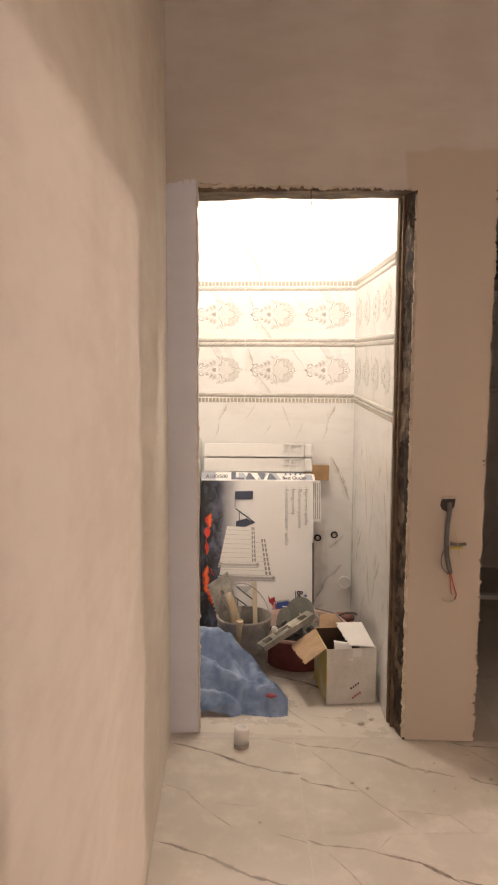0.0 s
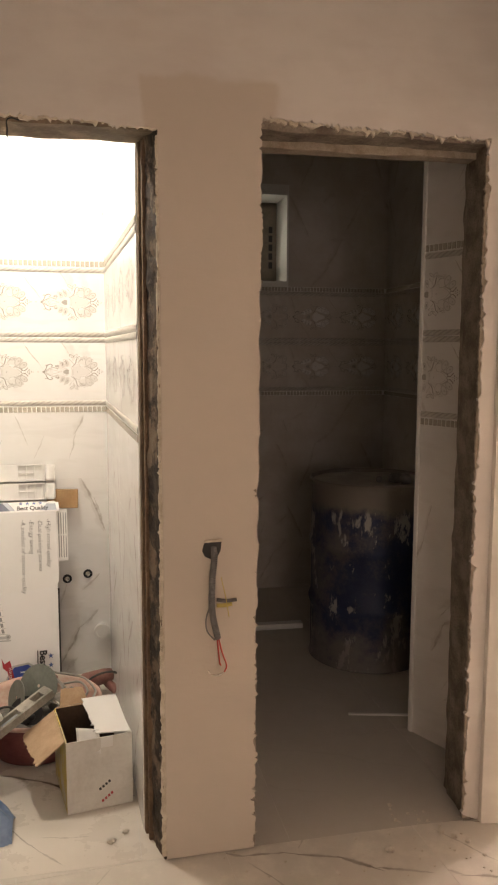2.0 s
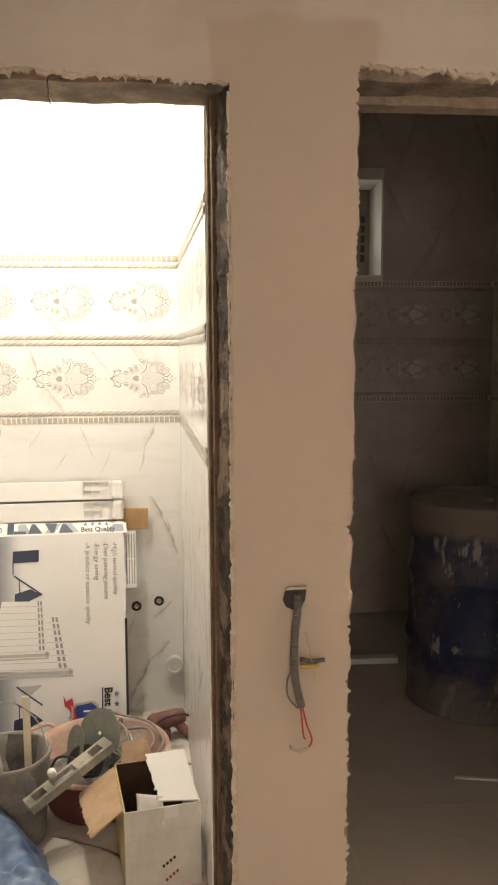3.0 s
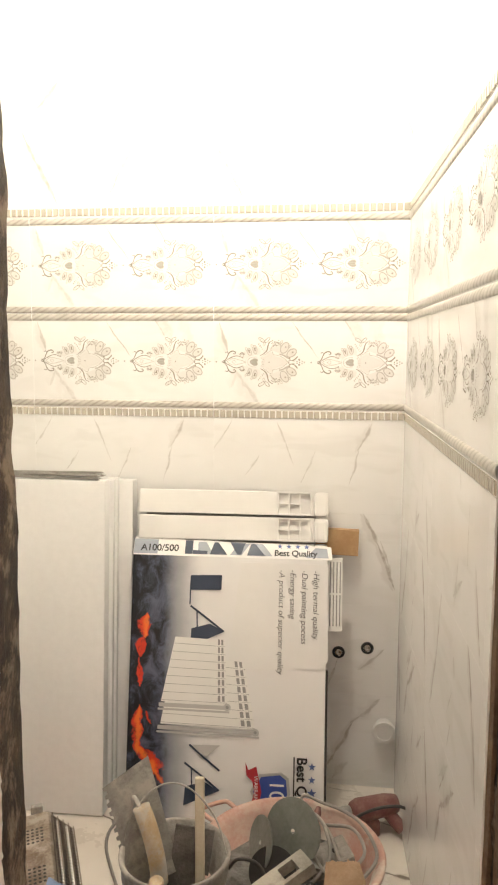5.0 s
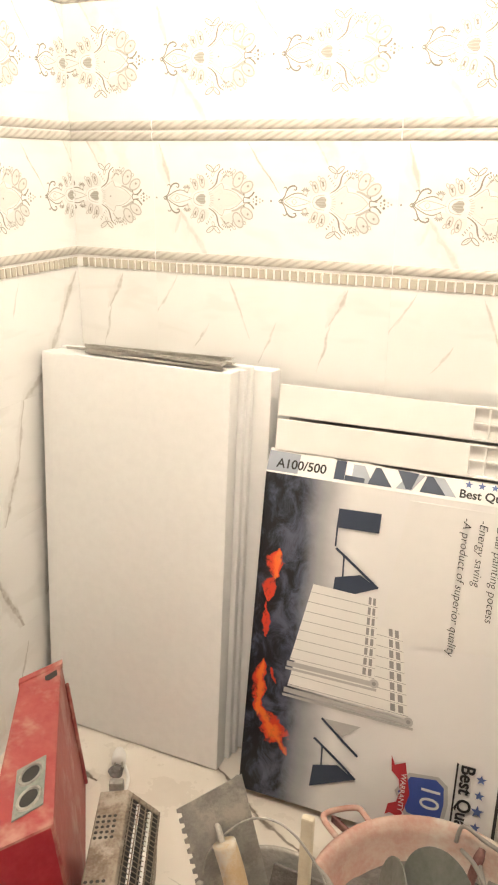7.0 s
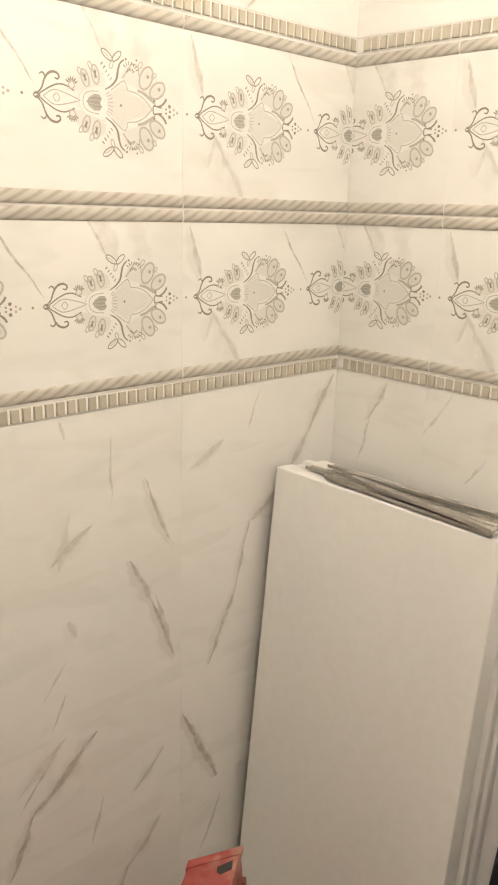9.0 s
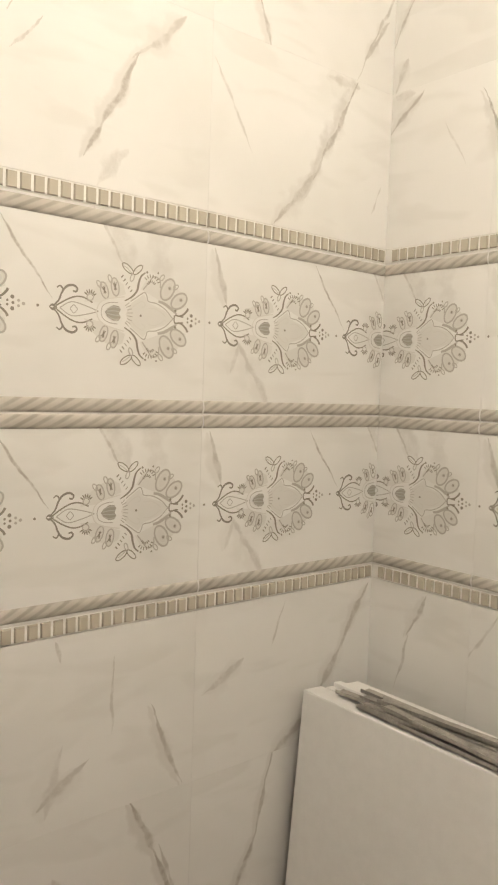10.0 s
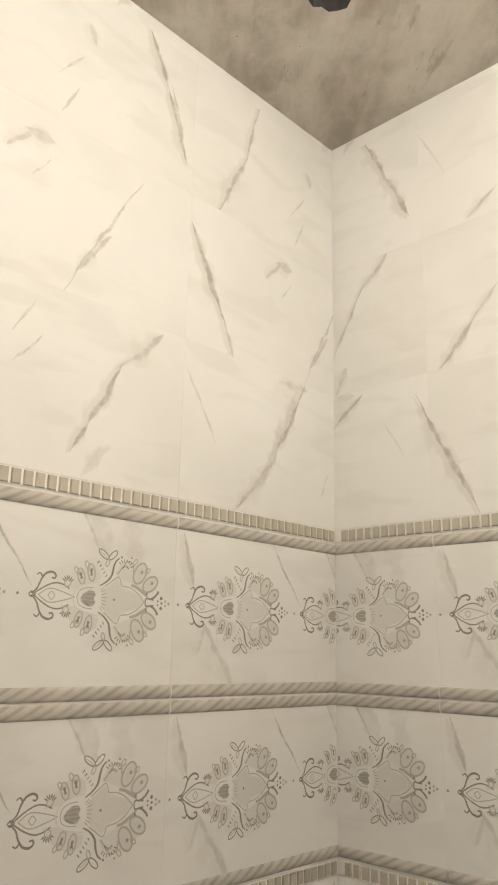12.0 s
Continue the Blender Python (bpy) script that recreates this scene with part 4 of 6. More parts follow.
        # two leaves at the tip
        pen(ellipse(0.152, 0.069, 0.0115, 0.0046, 2.55, 10), 0.0017, 0, 2)
        pen(ellipse(0.170, 0.069, 0.0105, 0.0042, 0.75, 10), 0.0017, 0, 2)
        pen([(0.146, 0.072), (0.153, 0.068), (0.161, 0.061)], 0.0011, 1, 2)
        # scalloped rosette of dashes
        pen([(0.180, 0.040), (0.190, 0.052), (0.199, 0.062), (0.210, 0.058), (0.211, 0.046)], 0.0022, 1)
        for k in range(7):
            a = 2.5 - 0.36 * k
            x_, z_ = 0.195 + 0.013 * math.cos(a), 0.050 + 0.012 * math.sin(a)
            pen([(x_ - 0.002 * math.cos(a), z_ - 0.002 * math.sin(a)), (x_, z_), (x_ + 0.003 * math.cos(a), z_ + 0.003 * math.sin(a))], 0.0017, 0, 2)
        dot(0.186, 0.067, 0.0019)
        dot(0.206, 0.068, 0.0017)
        for k in range(6):
            a = 0.6 + 0.42 * k
            pen([(0.195 + 0.005 * math.cos(a), 0.047 + 0.005 * math.sin(a)), (0.195 + 0.007 * math.cos(a), 0.047 + 0.007 * math.sin(a)), (0.195 + 0.009 * math.cos(a), 0.047 + 0.009 * math.sin(a))], 0.0016, 0, 2)
        for cx, cz, tr in ((0.104, 0.040, 2.2), (0.122, 0.050, 2.0), (0.160, 0.056, 1.2), (0.214, 0.062, 0.9), (0.240, 0.050, 0.6)):
            pen(ellipse(cx, cz, 0.0060, 0.0030, tr, 8), 0.0018, 1, 2)
        # scrolls inside the field
        pen([(0.160, 0.010), (0.170, 0.018), (0.180, 0.022), (0.184, 0.016), (0.178, 0.012)], 0.0015, 5)
        pen([(0.190, 0.012), (0.202, 0.013), (0.214, 0.008), (0.222, 0.002)], 0.0015, 5)
        # two eyed petals
        for cx, cz, a, b, tr in ((0.225, 0.045, 0.0185, 0.0112, 1.05), (0.247, 0.029, 0.0170, 0.0104, 0.62)):
            for s in (1, -1):
                if keep(cell + cx - a) and keep(cell + cx + a):
                    flat(bm, [(cell + x, s * z) for x, z in ellipse(cx, cz, a, b, tr, 14)[:-1]][:: s], 5, -0.0004)
            pen(ellipse(cx, cz, a, b, tr, 14), 0.0030, 1, 2)
            pen(ellipse(cx, cz, 0.70 * a, 0.66 * b, tr, 12), 0.0014, 4, 2)
            dot(cx + 0.003, cz + 0.002, 0.0032, 1)
            dot(cx + 0.003, cz + 0.002, 0.0016, 0)
        pen([(0.208, 0.025), (0.220, 0.022), (0.234, 0.014), (0.243, 0.008)], (0.0040, 0.0052, 0.0030), 1)
        dot(0.240, 0.013, 0.0022)
        # inner outline of the field
        pen([(0.158, 0.020), (0.168, 0.027), (0.182, 0.036), (0.187, 0.030), (0.190, 0.023), (0.205, 0.021), (0.222, 0.013), (0.236, 0.0)], 0.0017, 1)
        # clasp, bars and the closing dots
        pen([(0.238, 0.0), (0.240, 0.006), (0.250, 0.005), (0.256, 0.0045)], 0.0024, 0, 3)
        pen([(0.246, 0.005), (0.255, 0.008), (0.262, 0.014), (0.265, 0.019)], (0.0022, 0.0034, 0.0040), 0)
        for x, z, r in ((0.264, 0.003, 0.0018), (0.271, 0.008, 0.0030), (0.272, 0.0, 0.0022), (0.280, 0.0036, 0.0022), (0.287, 0.0, 0.0026), (0.008, 0.0, 0.0022), (0.176, 0.0, 0.0020)):
            dot(x, z, r, 0 if x < 0.279 else 1)
        for k in range(4):
            a = 0.15 + 0.33 * k
            pen([(0.146 + 0.007 * math.cos(a), 0.014 * math.sin(a)), (0.149 + 0.009 * math.cos(a), 0.017 * math.sin(a)), (0.151 + 0.011 * math.cos(a), 0.020 * math.sin(a))], 0.0013, 1, 2)
        for s in (1, -1):
            if keep(cell + 0.17) and keep(cell + 0.10) and keep(cell + 0.25):
                flat(bm, [(cell + x, s * z) for x, z in ((0.150, 0.0), (0.160, 0.018), (0.182, 0.033), (0.190, 0.021), (0.222, 0.011), (0.236, 0.0))][:: s], 4, -0.0003)
                flat(bm, [(cell + x, s * z) for x, z in ((0.176, 0.040), (0.188, 0.060), (0.206, 0.064), (0.236, 0.056), (0.258, 0.036), (0.262, 0.022), (0.240, 0.012), (0.210, 0.027))][:: s], 4, -0.0003)
                flat(bm, [(cell + x, s * z) for x, z in ((0.080, 0.012), (0.090, 0.028), (0.112, 0.044), (0.132, 0.050), (0.146, 0.044), (0.150, 0.030), (0.106, 0.014))][:: s], 4, -0.0003)
        if keep(cell + 0.13):
            heart = [(0.114, 0.0), (0.120, 0.007), (0.128, 0.0115), (0.137, 0.011), (0.141, 0.006), (0.138, 0.0), (0.141, -0.006), (0.137, -0.011), (0.128, -0.0115), (0.120, -0.007)]
            flat(bm, [(cell + x, z) for x, z in heart], 2, -0.0017)
            for k in (-0.6, -0.2, 0.2, 0.6):
                ribbon(bm, [(cell + 0.117, k * 0.008), (cell + 0.128, k * 0.015), (cell + 0.139, k * 0.014)], 0.0015, 1, y=-0.0020, n=3)
    cache[key] = mesh_of("printed_motif", bm, [PRINT_DARK, PRINT_SOFT, PRINT_MID, PRINT_CURL, PRINT_WASH, PRINT_FILL])
    return cache[key]


PRINT_WASH = plain("pale_print_wash", (0.755, 0.74, 0.71), 0.19)
PRINT_FILL = plain("grey_print_fill", (0.72, 0.70, 0.665), 0.19)
PRINT_MID = plain("mid_print", (0.40, 0.38, 0.34), 0.19)


def tiled(wall, p0, p1, joints, skip=None, trim=True, other=False, dust=("glazed", 0.0)):
    """Lays tiles on a wall from p0 to p1 (left to right as one faces it). joints: (from, to, where the piece begins in a whole tile)."""
    p0, p1 = Vector((*p0, 0)), Vector((*p1, 0))
    u = (p1 - p0).normalized()
    inward = Vector((-u.y, u.x, 0))
    rot = Matrix(((u.x, inward.x, 0, 0), (u.y, inward.y, 0, 0), (0, 0, 1, 0), (0, 0, 0, 1)))

    def put(name, me, at, parent):
        ob = new(name, me)
        ob.parent = parent
        ob.matrix_basis = at
        return ob
    for column, (a, b, s) in enumerate(joints):
        for k, (z0, z1) in enumerate(ROWS):
            if skip and skip(a, b, z0, z1):
                continue
            cut = 0.3 - (z1 - z0) if k == 1 or k == 0 else 0.0
            ob = put("tile", tile_mesh(b - a, z1 - z0, s, cut if k == 0 else 0.0, tile_print(k, column, other, dust)), Matrix.Translation(p0 + u * (a - s) + Vector((0, 0, z0 - (cut if k == 0 else 0)))) @ rot, wall)
            if k in (5, 6) and trim:
                mid = 0.151
                put("printed_motif", motif_mesh(s, s + b - a), pose(0, 0, mid), ob)
                for zr in ROPES:
                    if z0 < zr < z1:
                        put("rope_moulding", rope_mesh(s, s + b - a), pose(0, 0, zr - z0), ob)
        if trim:
            for zd in DENTILS:
                put("dentil_strip", dentil_mesh(s, s + b - a), Matrix.Translation(p0 + u * (a - s) + Vector((0, 0, zd))) @ rot, wall)

# ---- bathroom: foam boards ----
def foam_board(x, y, w, thick, h, label, rx=-4.6, rz=0.6, z=0.0):
    thing = base("foam_board", pose(x, y, z + thick * math.sin(radians(-rx)), rx, 0, rz), label, "foam board", "foam boards in the corner")
    bm = BM()
    box(bm, (0, 0, 0), (w, thick, h), 0.003)
    part("board", bm, FOAM, thing)
    return thing


foam_board(0.030, 3.690, 0.512, 0.048, 1.035, "white polystyrene insulation board leaning in the corner")
foam_board(0.036, 3.742, 0.516, 0.020, 1.032, "thin white polystyrene board in a leaning stack")
foam_board(0.034, 3.766, 0.524, 0.020, 1.036, "thin white polystyrene board in a leaning stack")
foam_board(0.030, 3.790, 0.570, 0.052, 1.022, "thick white polystyrene board at the back of a stack")


def corner_strip(x, y, z, length, rz, ry, label="grey perforated metal bead on top of foam boards"):
    thing = base("metal_bead", pose(x, y, z, 0, ry, rz), label, "metal strip", "metal beads on the foam")
    bm = BM()
    box(bm, (0, 0, 0), (length, 0.024, 0.0014))
    box(bm, (0, 0, 0), (length, 0.0014, 0.0065))
    for k in range(int(length / 0.016)):
        box(bm, (0.004 + 0.016 * k, 0.006, 0.0012), (0.010 + 0.016 * k, 0.018, 0.0022))
    part("strip", bm, ZINC, thing)


for k, (x, y, z, L, rz, ry) in enumerate(((0.150, 3.785, 1.039, 0.370, -1, 0.0), (0.130, 3.815, 1.041, 0.390, 2, 0.1), (0.160, 3.780, 1.0455, 0.350, 4, 0.3), (0.110, 3.840, 1.041, 0.380, 0, 0.0), (0.200, 3.790, 1.053, 0.320, -3, 0.9), (0.170, 3.815, 1.048, 0.340, 6, 0.4), (0.085, 3.800, 1.040, 0.10, 6, 0))):
    corner_strip(x, y, z, L, rz, ry)

# ---- radiator carton ----
CM = pose(0.622, 3.655, 0.019, -11.5, 0, 2.5)
CW, CH, CD = 0.596, 0.80, 0.092
carton = base("radiator_carton", CM, "torn printed white carton, open at the top, leaning on tiles", "carton")
bm = BM()
box(bm, (0, 0, 0), (CW, 0.004, CH), 0.001)
front = part("front_panel", bm, LAVA, carton, "white panel with a dark lava picture")
bm = BM()
box(bm, (0, 0.004, 0), (0.004, CD, CH - 0.01))
part("side_panel", bm, SHADE, carton, "dark printed side")
# near-black strip stands in for the shadow gap beside the carton
bm = BM()
prism(bm, [(0.004, 0.0), *jag((CD, 0.0), (CD, 0.44), 8, 0.003, 61), *jag((CD, 0.455), (0.004, 0.470), 8, 0.004, 62)], "x", CW - 0.004, CW + 0.007)
part("side_panel", bm, SHADE, carton, "black strip for the shadow gap along the torn edge")
bm = BM()
box(bm, (0.004, CD - 0.004, 0.004), (CW - 0.004, CD, CH - 0.05))
part("back_panel", bm, BROWNCARD, carton)
bm = BM()
box(bm, (0.004, 0.004, 0), (CW - 0.004, CD, 0.004))
part("bottom_panel", bm, BROWNCARD, carton)
# curled outer ply on the upper right
bm = BM()
low = jag((CW - 0.012, 0.475), (0.30, 0.458), 18, 0.004, 71)
rows_ = [(0.335, 0.785), (CW + 0.003, 0.785), (CW + 0.006, 0.50), *low]
prism(bm, rows_, "y", -0.0035, -0.0015)
part("torn_ply", bm, CARD, front, "peeling white outer ply")
# torn top flap
flap_m = pose(0, 0, CH, -24, 0, 0)
bm = BM()
top_edge = jag((CW + 0.012, 0.040), (0.0, 0.058), 30, 0.004, 73)
prism(bm, [(-0.002, 0.0), (CW + 0.015, -0.002), *top_edge], "y", 0.0, 0.003)
flap = part("top_flap", bm, CARD, carton, "torn white flap with grey-blue print", flap_m)
bm = BM()
for pts in (((0.0, 0.004), (0.075, 0.004), (0.075, 0.050), (0.0, 0.052)), ((0.20, 0.006), (0.25, 0.006), (0.225, 0.046), (0.20, 0.046)), ((0.30, 0.006), (0.335, 0.006), (0.36, 0.044), (0.325, 0.044)), ((0.38, 0.006), (0.43, 0.006), (0.40, 0.044), (0.36, 0.044)), ((0.53, 0.004), (0.60, 0.004), (0.595, 0.034), (0.56, 0.036))):
    bm = BM()
    flat(bm, pts, 0, -0.0006)
    part("flap_print", bm, GREYINK, flap)
for pts in (((0.160, 0.006), (0.184, 0.006), (0.184, 0.050), (0.160, 0.050)), ((0.1845, 0.006), (0.230, 0.006), (0.230, 0.017), (0.1845, 0.019)), ((0.238, 0.006), (0.292, 0.006), (0.262, 0.046), (0.250, 0.046)), ((0.298, 0.048), (0.346, 0.046), (0.334, 0.008), (0.322, 0.008)), ((0.352, 0.006), (0.408, 0.006), (0.376, 0.044), (0.364, 0.044))):
    bm = BM()
    flat(bm, pts, 0, -0.0010)
    part("flap_mark", bm, NAVY, flap)
text_mesh("flap_text", "A100/500", 0.030, BLACKINK, flap, pose(0.022, -0.0012, 0.014), thin=0.0005)
text_mesh("flap_text", "Best Quality", 0.026, BLACKINK, flap, pose(0.435, -0.0012, 0.008), thin=0.0006)


def star_points(x, z, r):
    return [(x + (r if k % 2 == 0 else 0.42 * r) * math.sin(math.pi * k / 5), z + (r if k % 2 == 0 else 0.42 * r) * math.cos(math.pi * k / 5)) for k in range(10)]


for k in range(4):
    bm = BM()
    flat(bm, star_points(0.452 + 0.027 * k, 0.038, 0.009), 0, -0.0011)
    part("star", bm, STARINK, flap)
# printed marks on the front, as plain shapes
YP = -0.0042
bm = BM()
flat(bm, ((0.182, 0.742), (0.278, 0.745), (0.277, 0.700), (0.180, 0.698)), 0, YP)
flat(bm, ((0.180, 0.698), (0.184, 0.698), (0.184, 0.654), (0.180, 0.654)), 0, YP)
flat(bm, ((0.186, 0.528), (0.288, 0.575), (0.245, 0.598), (0.188, 0.582)), 0, YP)
ribbon(bm, ((0.184, 0.650), (0.236, 0.613), (0.288, 0.575)), 0.006, 0, YP)
ribbon(bm, ((0.204, 0.638), (0.205, 0.61), (0.206, 0.585)), 0.004, 0, YP)
part("brand_mark", bm, NAVY, front)
bm = BM()
flat(bm, ((0.178, 0.060), (0.285, 0.108), (0.240, 0.132), (0.182, 0.116)), 0, YP)
ribbon(bm, ((0.178, 0.185), (0.232, 0.148), (0.285, 0.108)), 0.006, 0, YP)
ribbon(bm, ((0.200, 0.170), (0.201, 0.145), (0.202, 0.120)), 0.004, 0, YP)
ribbon(bm, ((0.192, 0.238), (0.24, 0.200), (0.285, 0.166)), 0.006, 0, YP)
part("brand_mark", bm, NAVY, front)
bm = BM()
flat(bm, ((0.192, 0.238), (0.285, 0.240), (0.245, 0.205)), 0, YP + 0.0004)
part("brand_mark", bm, SILVERINK, front)
for x, body in ((0.556, "-High termal quality"), (0.521, "-Dual painting pocess"), (0.486, "-Energy saving"), (0.452, "-A product of superior quality")):
    text_mesh("print_text", body, 0.0255, BLACKINK, front, pose(x, YP - 0.0003, 0.768, 0, 90, 0), shear=0.2, thin=-0.0003)
# picture of radiators
for back, quad in ((1, ((0.101, 0.296), (0.388, 0.290), (0.352, 0.486), (0.140, 0.500))), (0, ((0.101, 0.362), (0.303, 0.360), (0.292, 0.550), (0.140, 0.556)))):
    def X(u, v, q=quad):
        lo_, hi_ = [q[0][i] * (1 - u) + q[1][i] * u for i in (0, 1)], [q[3][i] * (1 - u) + q[2][i] * u for i in (0, 1)]
        return tuple(lo_[i] * (1 - v) + hi_[i] * v for i in (0, 1))
    y0, y1 = YP - (0.0002 if back else 0.0006), YP - (0.0004 if back else 0.0008)
    bm = BM()
    flat(bm, (X(0, 0), X(1, 0), X(1, 1), X(0, 1)), 0, y0)
    part("picture_panel", bm, WHITEMETAL, front)
    bm = BM()
    for k in range(8):
        a, b = X(0.0, (k + 0.2) / 8), X(1.0, (k + 0.2) / 8)
        ribbon(bm, (a, ((a[0] + b[0]) / 2, (a[1] + b[1]) / 2), b), 0.0011, 0, y1, 2)
        for c0, c1 in ((0.86, 0.90), (0.925, 0.965)):
            flat(bm, [X(c0, (k + 0.35) / 8), X(c1, (k + 0.35) / 8), X(c1, (k + 1.05) / 8), X(c0, (k + 1.05) / 8)], 0, y1)
    part("picture_ruling", bm, RULEINK, front)
    bm = BM()
    for dz_, w_ in ((-0.05, 0.012), (-0.115, 0.006)):
        ribbon(bm, (X(-0.02, dz_), X(0.5, dz_), X(1.03, dz_)), w_, 0, y1, 2)
    flat(bm, ellipse(X(1.0, -0.04)[0], X(1.0, -0.04)[1], 0.011, 0.011, 0, 14)[:-1], 0, y1 - 0.0001)
    part("picture_base", bm, SILVERINK, front)
    bm = BM()
    flat(bm, ellipse(X(1.0, -0.04)[0], X(1.0, -0.04)[1], 0.005, 0.005, 0, 12)[:-1], 0, y1 - 0.0003)
    part("picture_valve", bm, RULEINK, front)
# warranty badge
bm = BM()
flat(bm, [(0.405, 0.118), (0.470, 0.126), (0.492, 0.110), (0.497, 0.066), (0.492, 0.022), (0.470, 0.006), (0.405, 0.014), (0.378, 0.066)], 0, YP)
badge = part("badge", bm, SILVERINK, front, "printed blue warranty shield", pose(0.0, 0, 0.045))
bm = BM()
flat(bm, [(0.410, 0.110), (0.466, 0.118), (0.484, 0.104), (0.488, 0.066), (0.484, 0.028), (0.466, 0.014), (0.410, 0.022), (0.386, 0.066)], 0, YP - 0.0004)
part("shield", bm, BLUEINK, badge)
bm = BM()
flat(bm, [(0.362, 0.150), (0.372, 0.128), (0.395, 0.140), (0.400, 0.118), (0.412, 0.066), (0.400, 0.014), (0.395, -0.004 + 0.006), (0.372, 0.010), (0.362, 0.002), (0.366, 0.030), (0.384, 0.040), (0.390, 0.066), (0.384, 0.096), (0.366, 0.112)], 0, YP - 0.0008)
part("ribbon", bm, REDINK, badge)
text_mesh("badge_text", "WARRANTY", 0.017, WHITEMETAL, badge, pose(0.389, YP - 0.0012, 0.113, 0, 90, 0))
text_mesh("badge_text", "10", 0.062, WHITEMETAL, badge, pose(0.436, YP - 0.0012, 0.104, 0, 90, 0))
text_mesh("print_text", "Best Qua", 0.042, BLACKINK, front, pose(0.516, YP - 0.0003, 0.217, 0, 90, 0), squash=0.95, thin=0.0010)
bm = BM()
flat(bm, ((0.505, 0.217), (0.509, 0.217), (0.509, 0.050), (0.505, 0.050)), 0, YP)
part("rule", bm, BLACKINK, front)
for k in range(4):
    bm = BM()
    flat(bm, star_points(0.560, 0.191 - 0.038 * k, 0.012 if k != 2 else 0.015), 0, YP)
    part("star", bm, STARINK, front)

# ---- radiator in the carton ----
radiator = base("radiator", CM @ pose(0.010, 0.012, 0.046), "white enamelled sectional radiator standing on end in its carton", "radiator")
bm = BM()
P = 0.080
box(bm, (0.0, 0.006, 0.004), (0.432, 0.012, P - 0.003), 0.0025)
box(bm, (0.0, 0.025, 0.020), (0.55, 0.060, 0.030), 0.001)
box(bm, (0.0, 0.025, 0.050), (0.55, 0.060, 0.060), 0.001)
for x in (0.430, 0.464, 0.498, 0.532):
    box(bm, (x, 0.006, 0.004), (x + 0.005, 0.020, P - 0.003), 0.0008)
box(bm, (0.430, 0.006, 0.004), (0.537, 0.020, 0.009), 0.0008)
box(bm, (0.430, 0.006, P - 0.008), (0.537, 0.020, P - 0.003), 0.0008)
box(bm, (0.430, 0.010, 0.038), (0.503, 0.020, 0.042), 0.0008)
box(bm, (0.430, 0.020, 0.004), (0.545, 0.024, P - 0.003))
box(bm, (0.545, 0.002, 0.003), (0.588, 0.066, P - 0.003), 0.012)
first = part("section", bm, WHITEMETAL, radiator)
for k in range(1, 12):
    o = new("section", first.data)
    o.parent, o.matrix_basis = radiator, pose(0, 0, P * k)
bm = BM()
for h in (0.0, 0.90):
    tube(bm, ((0.03, 0.035, 0.01 + h), (0.03, 0.035, 0.05 + h)), 0.014, 12, 0)
box(bm, (0.012, 0.060, 0.01), (0.55, 0.066, 0.95))
part("core", bm, SILVERINK, radiator)
bm = BM()
box(bm, (0.590, 0.030, 0.535), (0.634, 0.036, 0.757), 0.001)
part("end_grille", bm, WHITEMETAL, radiator)
# slots laid on as grey bars, their shade put into the colour
bm = BM()
for k in range(4):
    for j in range(2):
        box(bm, (0.595 + 0.010 * k, 0.0292, 0.551 + 0.10 * j), (0.5985 + 0.010 * k, 0.0302, 0.645 + 0.10 * j))
part("grille_slot", bm, RULEINK, radiator)

# wooden offcut wedged between the radiator and the wall
bm = BM()
box(bm, (0, 0, 0), (0.215, 0.024, 0.082), 0.002)
wood = base("wood_offcut", pose(1.088, 3.935, 0.797, 0, 1.5, 0), "small brown pine offcut wedged behind the radiator", "wood")
part("block", bm, PINE, wood)

# ---- pipe outlets ----
for x, z in ((1.340, 0.476), (1.248, 0.457)):
    pipe = base("pipe_outlet", pose(x, YB, z, 90, 0, 0), "capped metal water outlet with a black seal in the tiled wall", "pipe outlet", "water outlets in the wall")
    bm = BM()
    lathe(bm, [(0.019, -0.008), (0.0205, 0.002), (0.018, 0.005), (0.0125, 0.005), (0.0125, -0.006)], 28)
    part("seal", bm, RUBBER, pipe, smooth=True)
    bm = BM()
    lathe(bm, [(0.012, -0.006), (0.012, 0.003), (0.010, 0.005), (0.006, 0.003), (0.0, 0.003)], 24)
    part("plug", bm, CHROME, pipe, smooth=True)
bm = BM()
lathe(bm, [(0.029, -0.006), (0.029, 0.022), (0.035, 0.023), (0.036, 0.025), (0.036, 0.042), (0.0345, 0.044), (0.026, 0.044), (0.025, 0.041), (0.0, 0.041)], 40)
drain = base("drain_cap", pose(1.399, YB, 0.212, 90, 0, 0), "white plastic drain pipe cap on the tiled wall", "pipe cap")
part("cap", bm, WHITEPLASTIC, drain)

# ---- grey bucket with tools ----
bucket = base("grey_bucket", pose(0.89, 3.18, 0.0), "grey plastic bucket caked with dried cement", "bucket")
bm = BM()
lathe(bm, [(0.0, 0.004), (0.098, 0.004), (0.102, 0.0), (0.104, 0.006), (0.120, 0.225), (0.1245, 0.230), (0.1245, 0.262), (0.129, 0.268), (0.130, 0.278), (0.127, 0.281), (0.120, 0.277), (0.108, 0.02), (0.0, 0.016)], 48)
part("body", bm, GREYPLASTIC, bucket, smooth=True)
bm = BM()
tube(bm, [(-0.126, 0.0, 0.262), (-0.112, 0.02, 0.34), (-0.05, 0.05, 0.405), (0.02, 0.055, 0.405), (0.09, 0.035, 0.345), (0.126, 0.0, 0.262)], 0.0022, 6, 8)
part("wire_handle", bm, STEEL, bucket, smooth=True)
bm = BM()
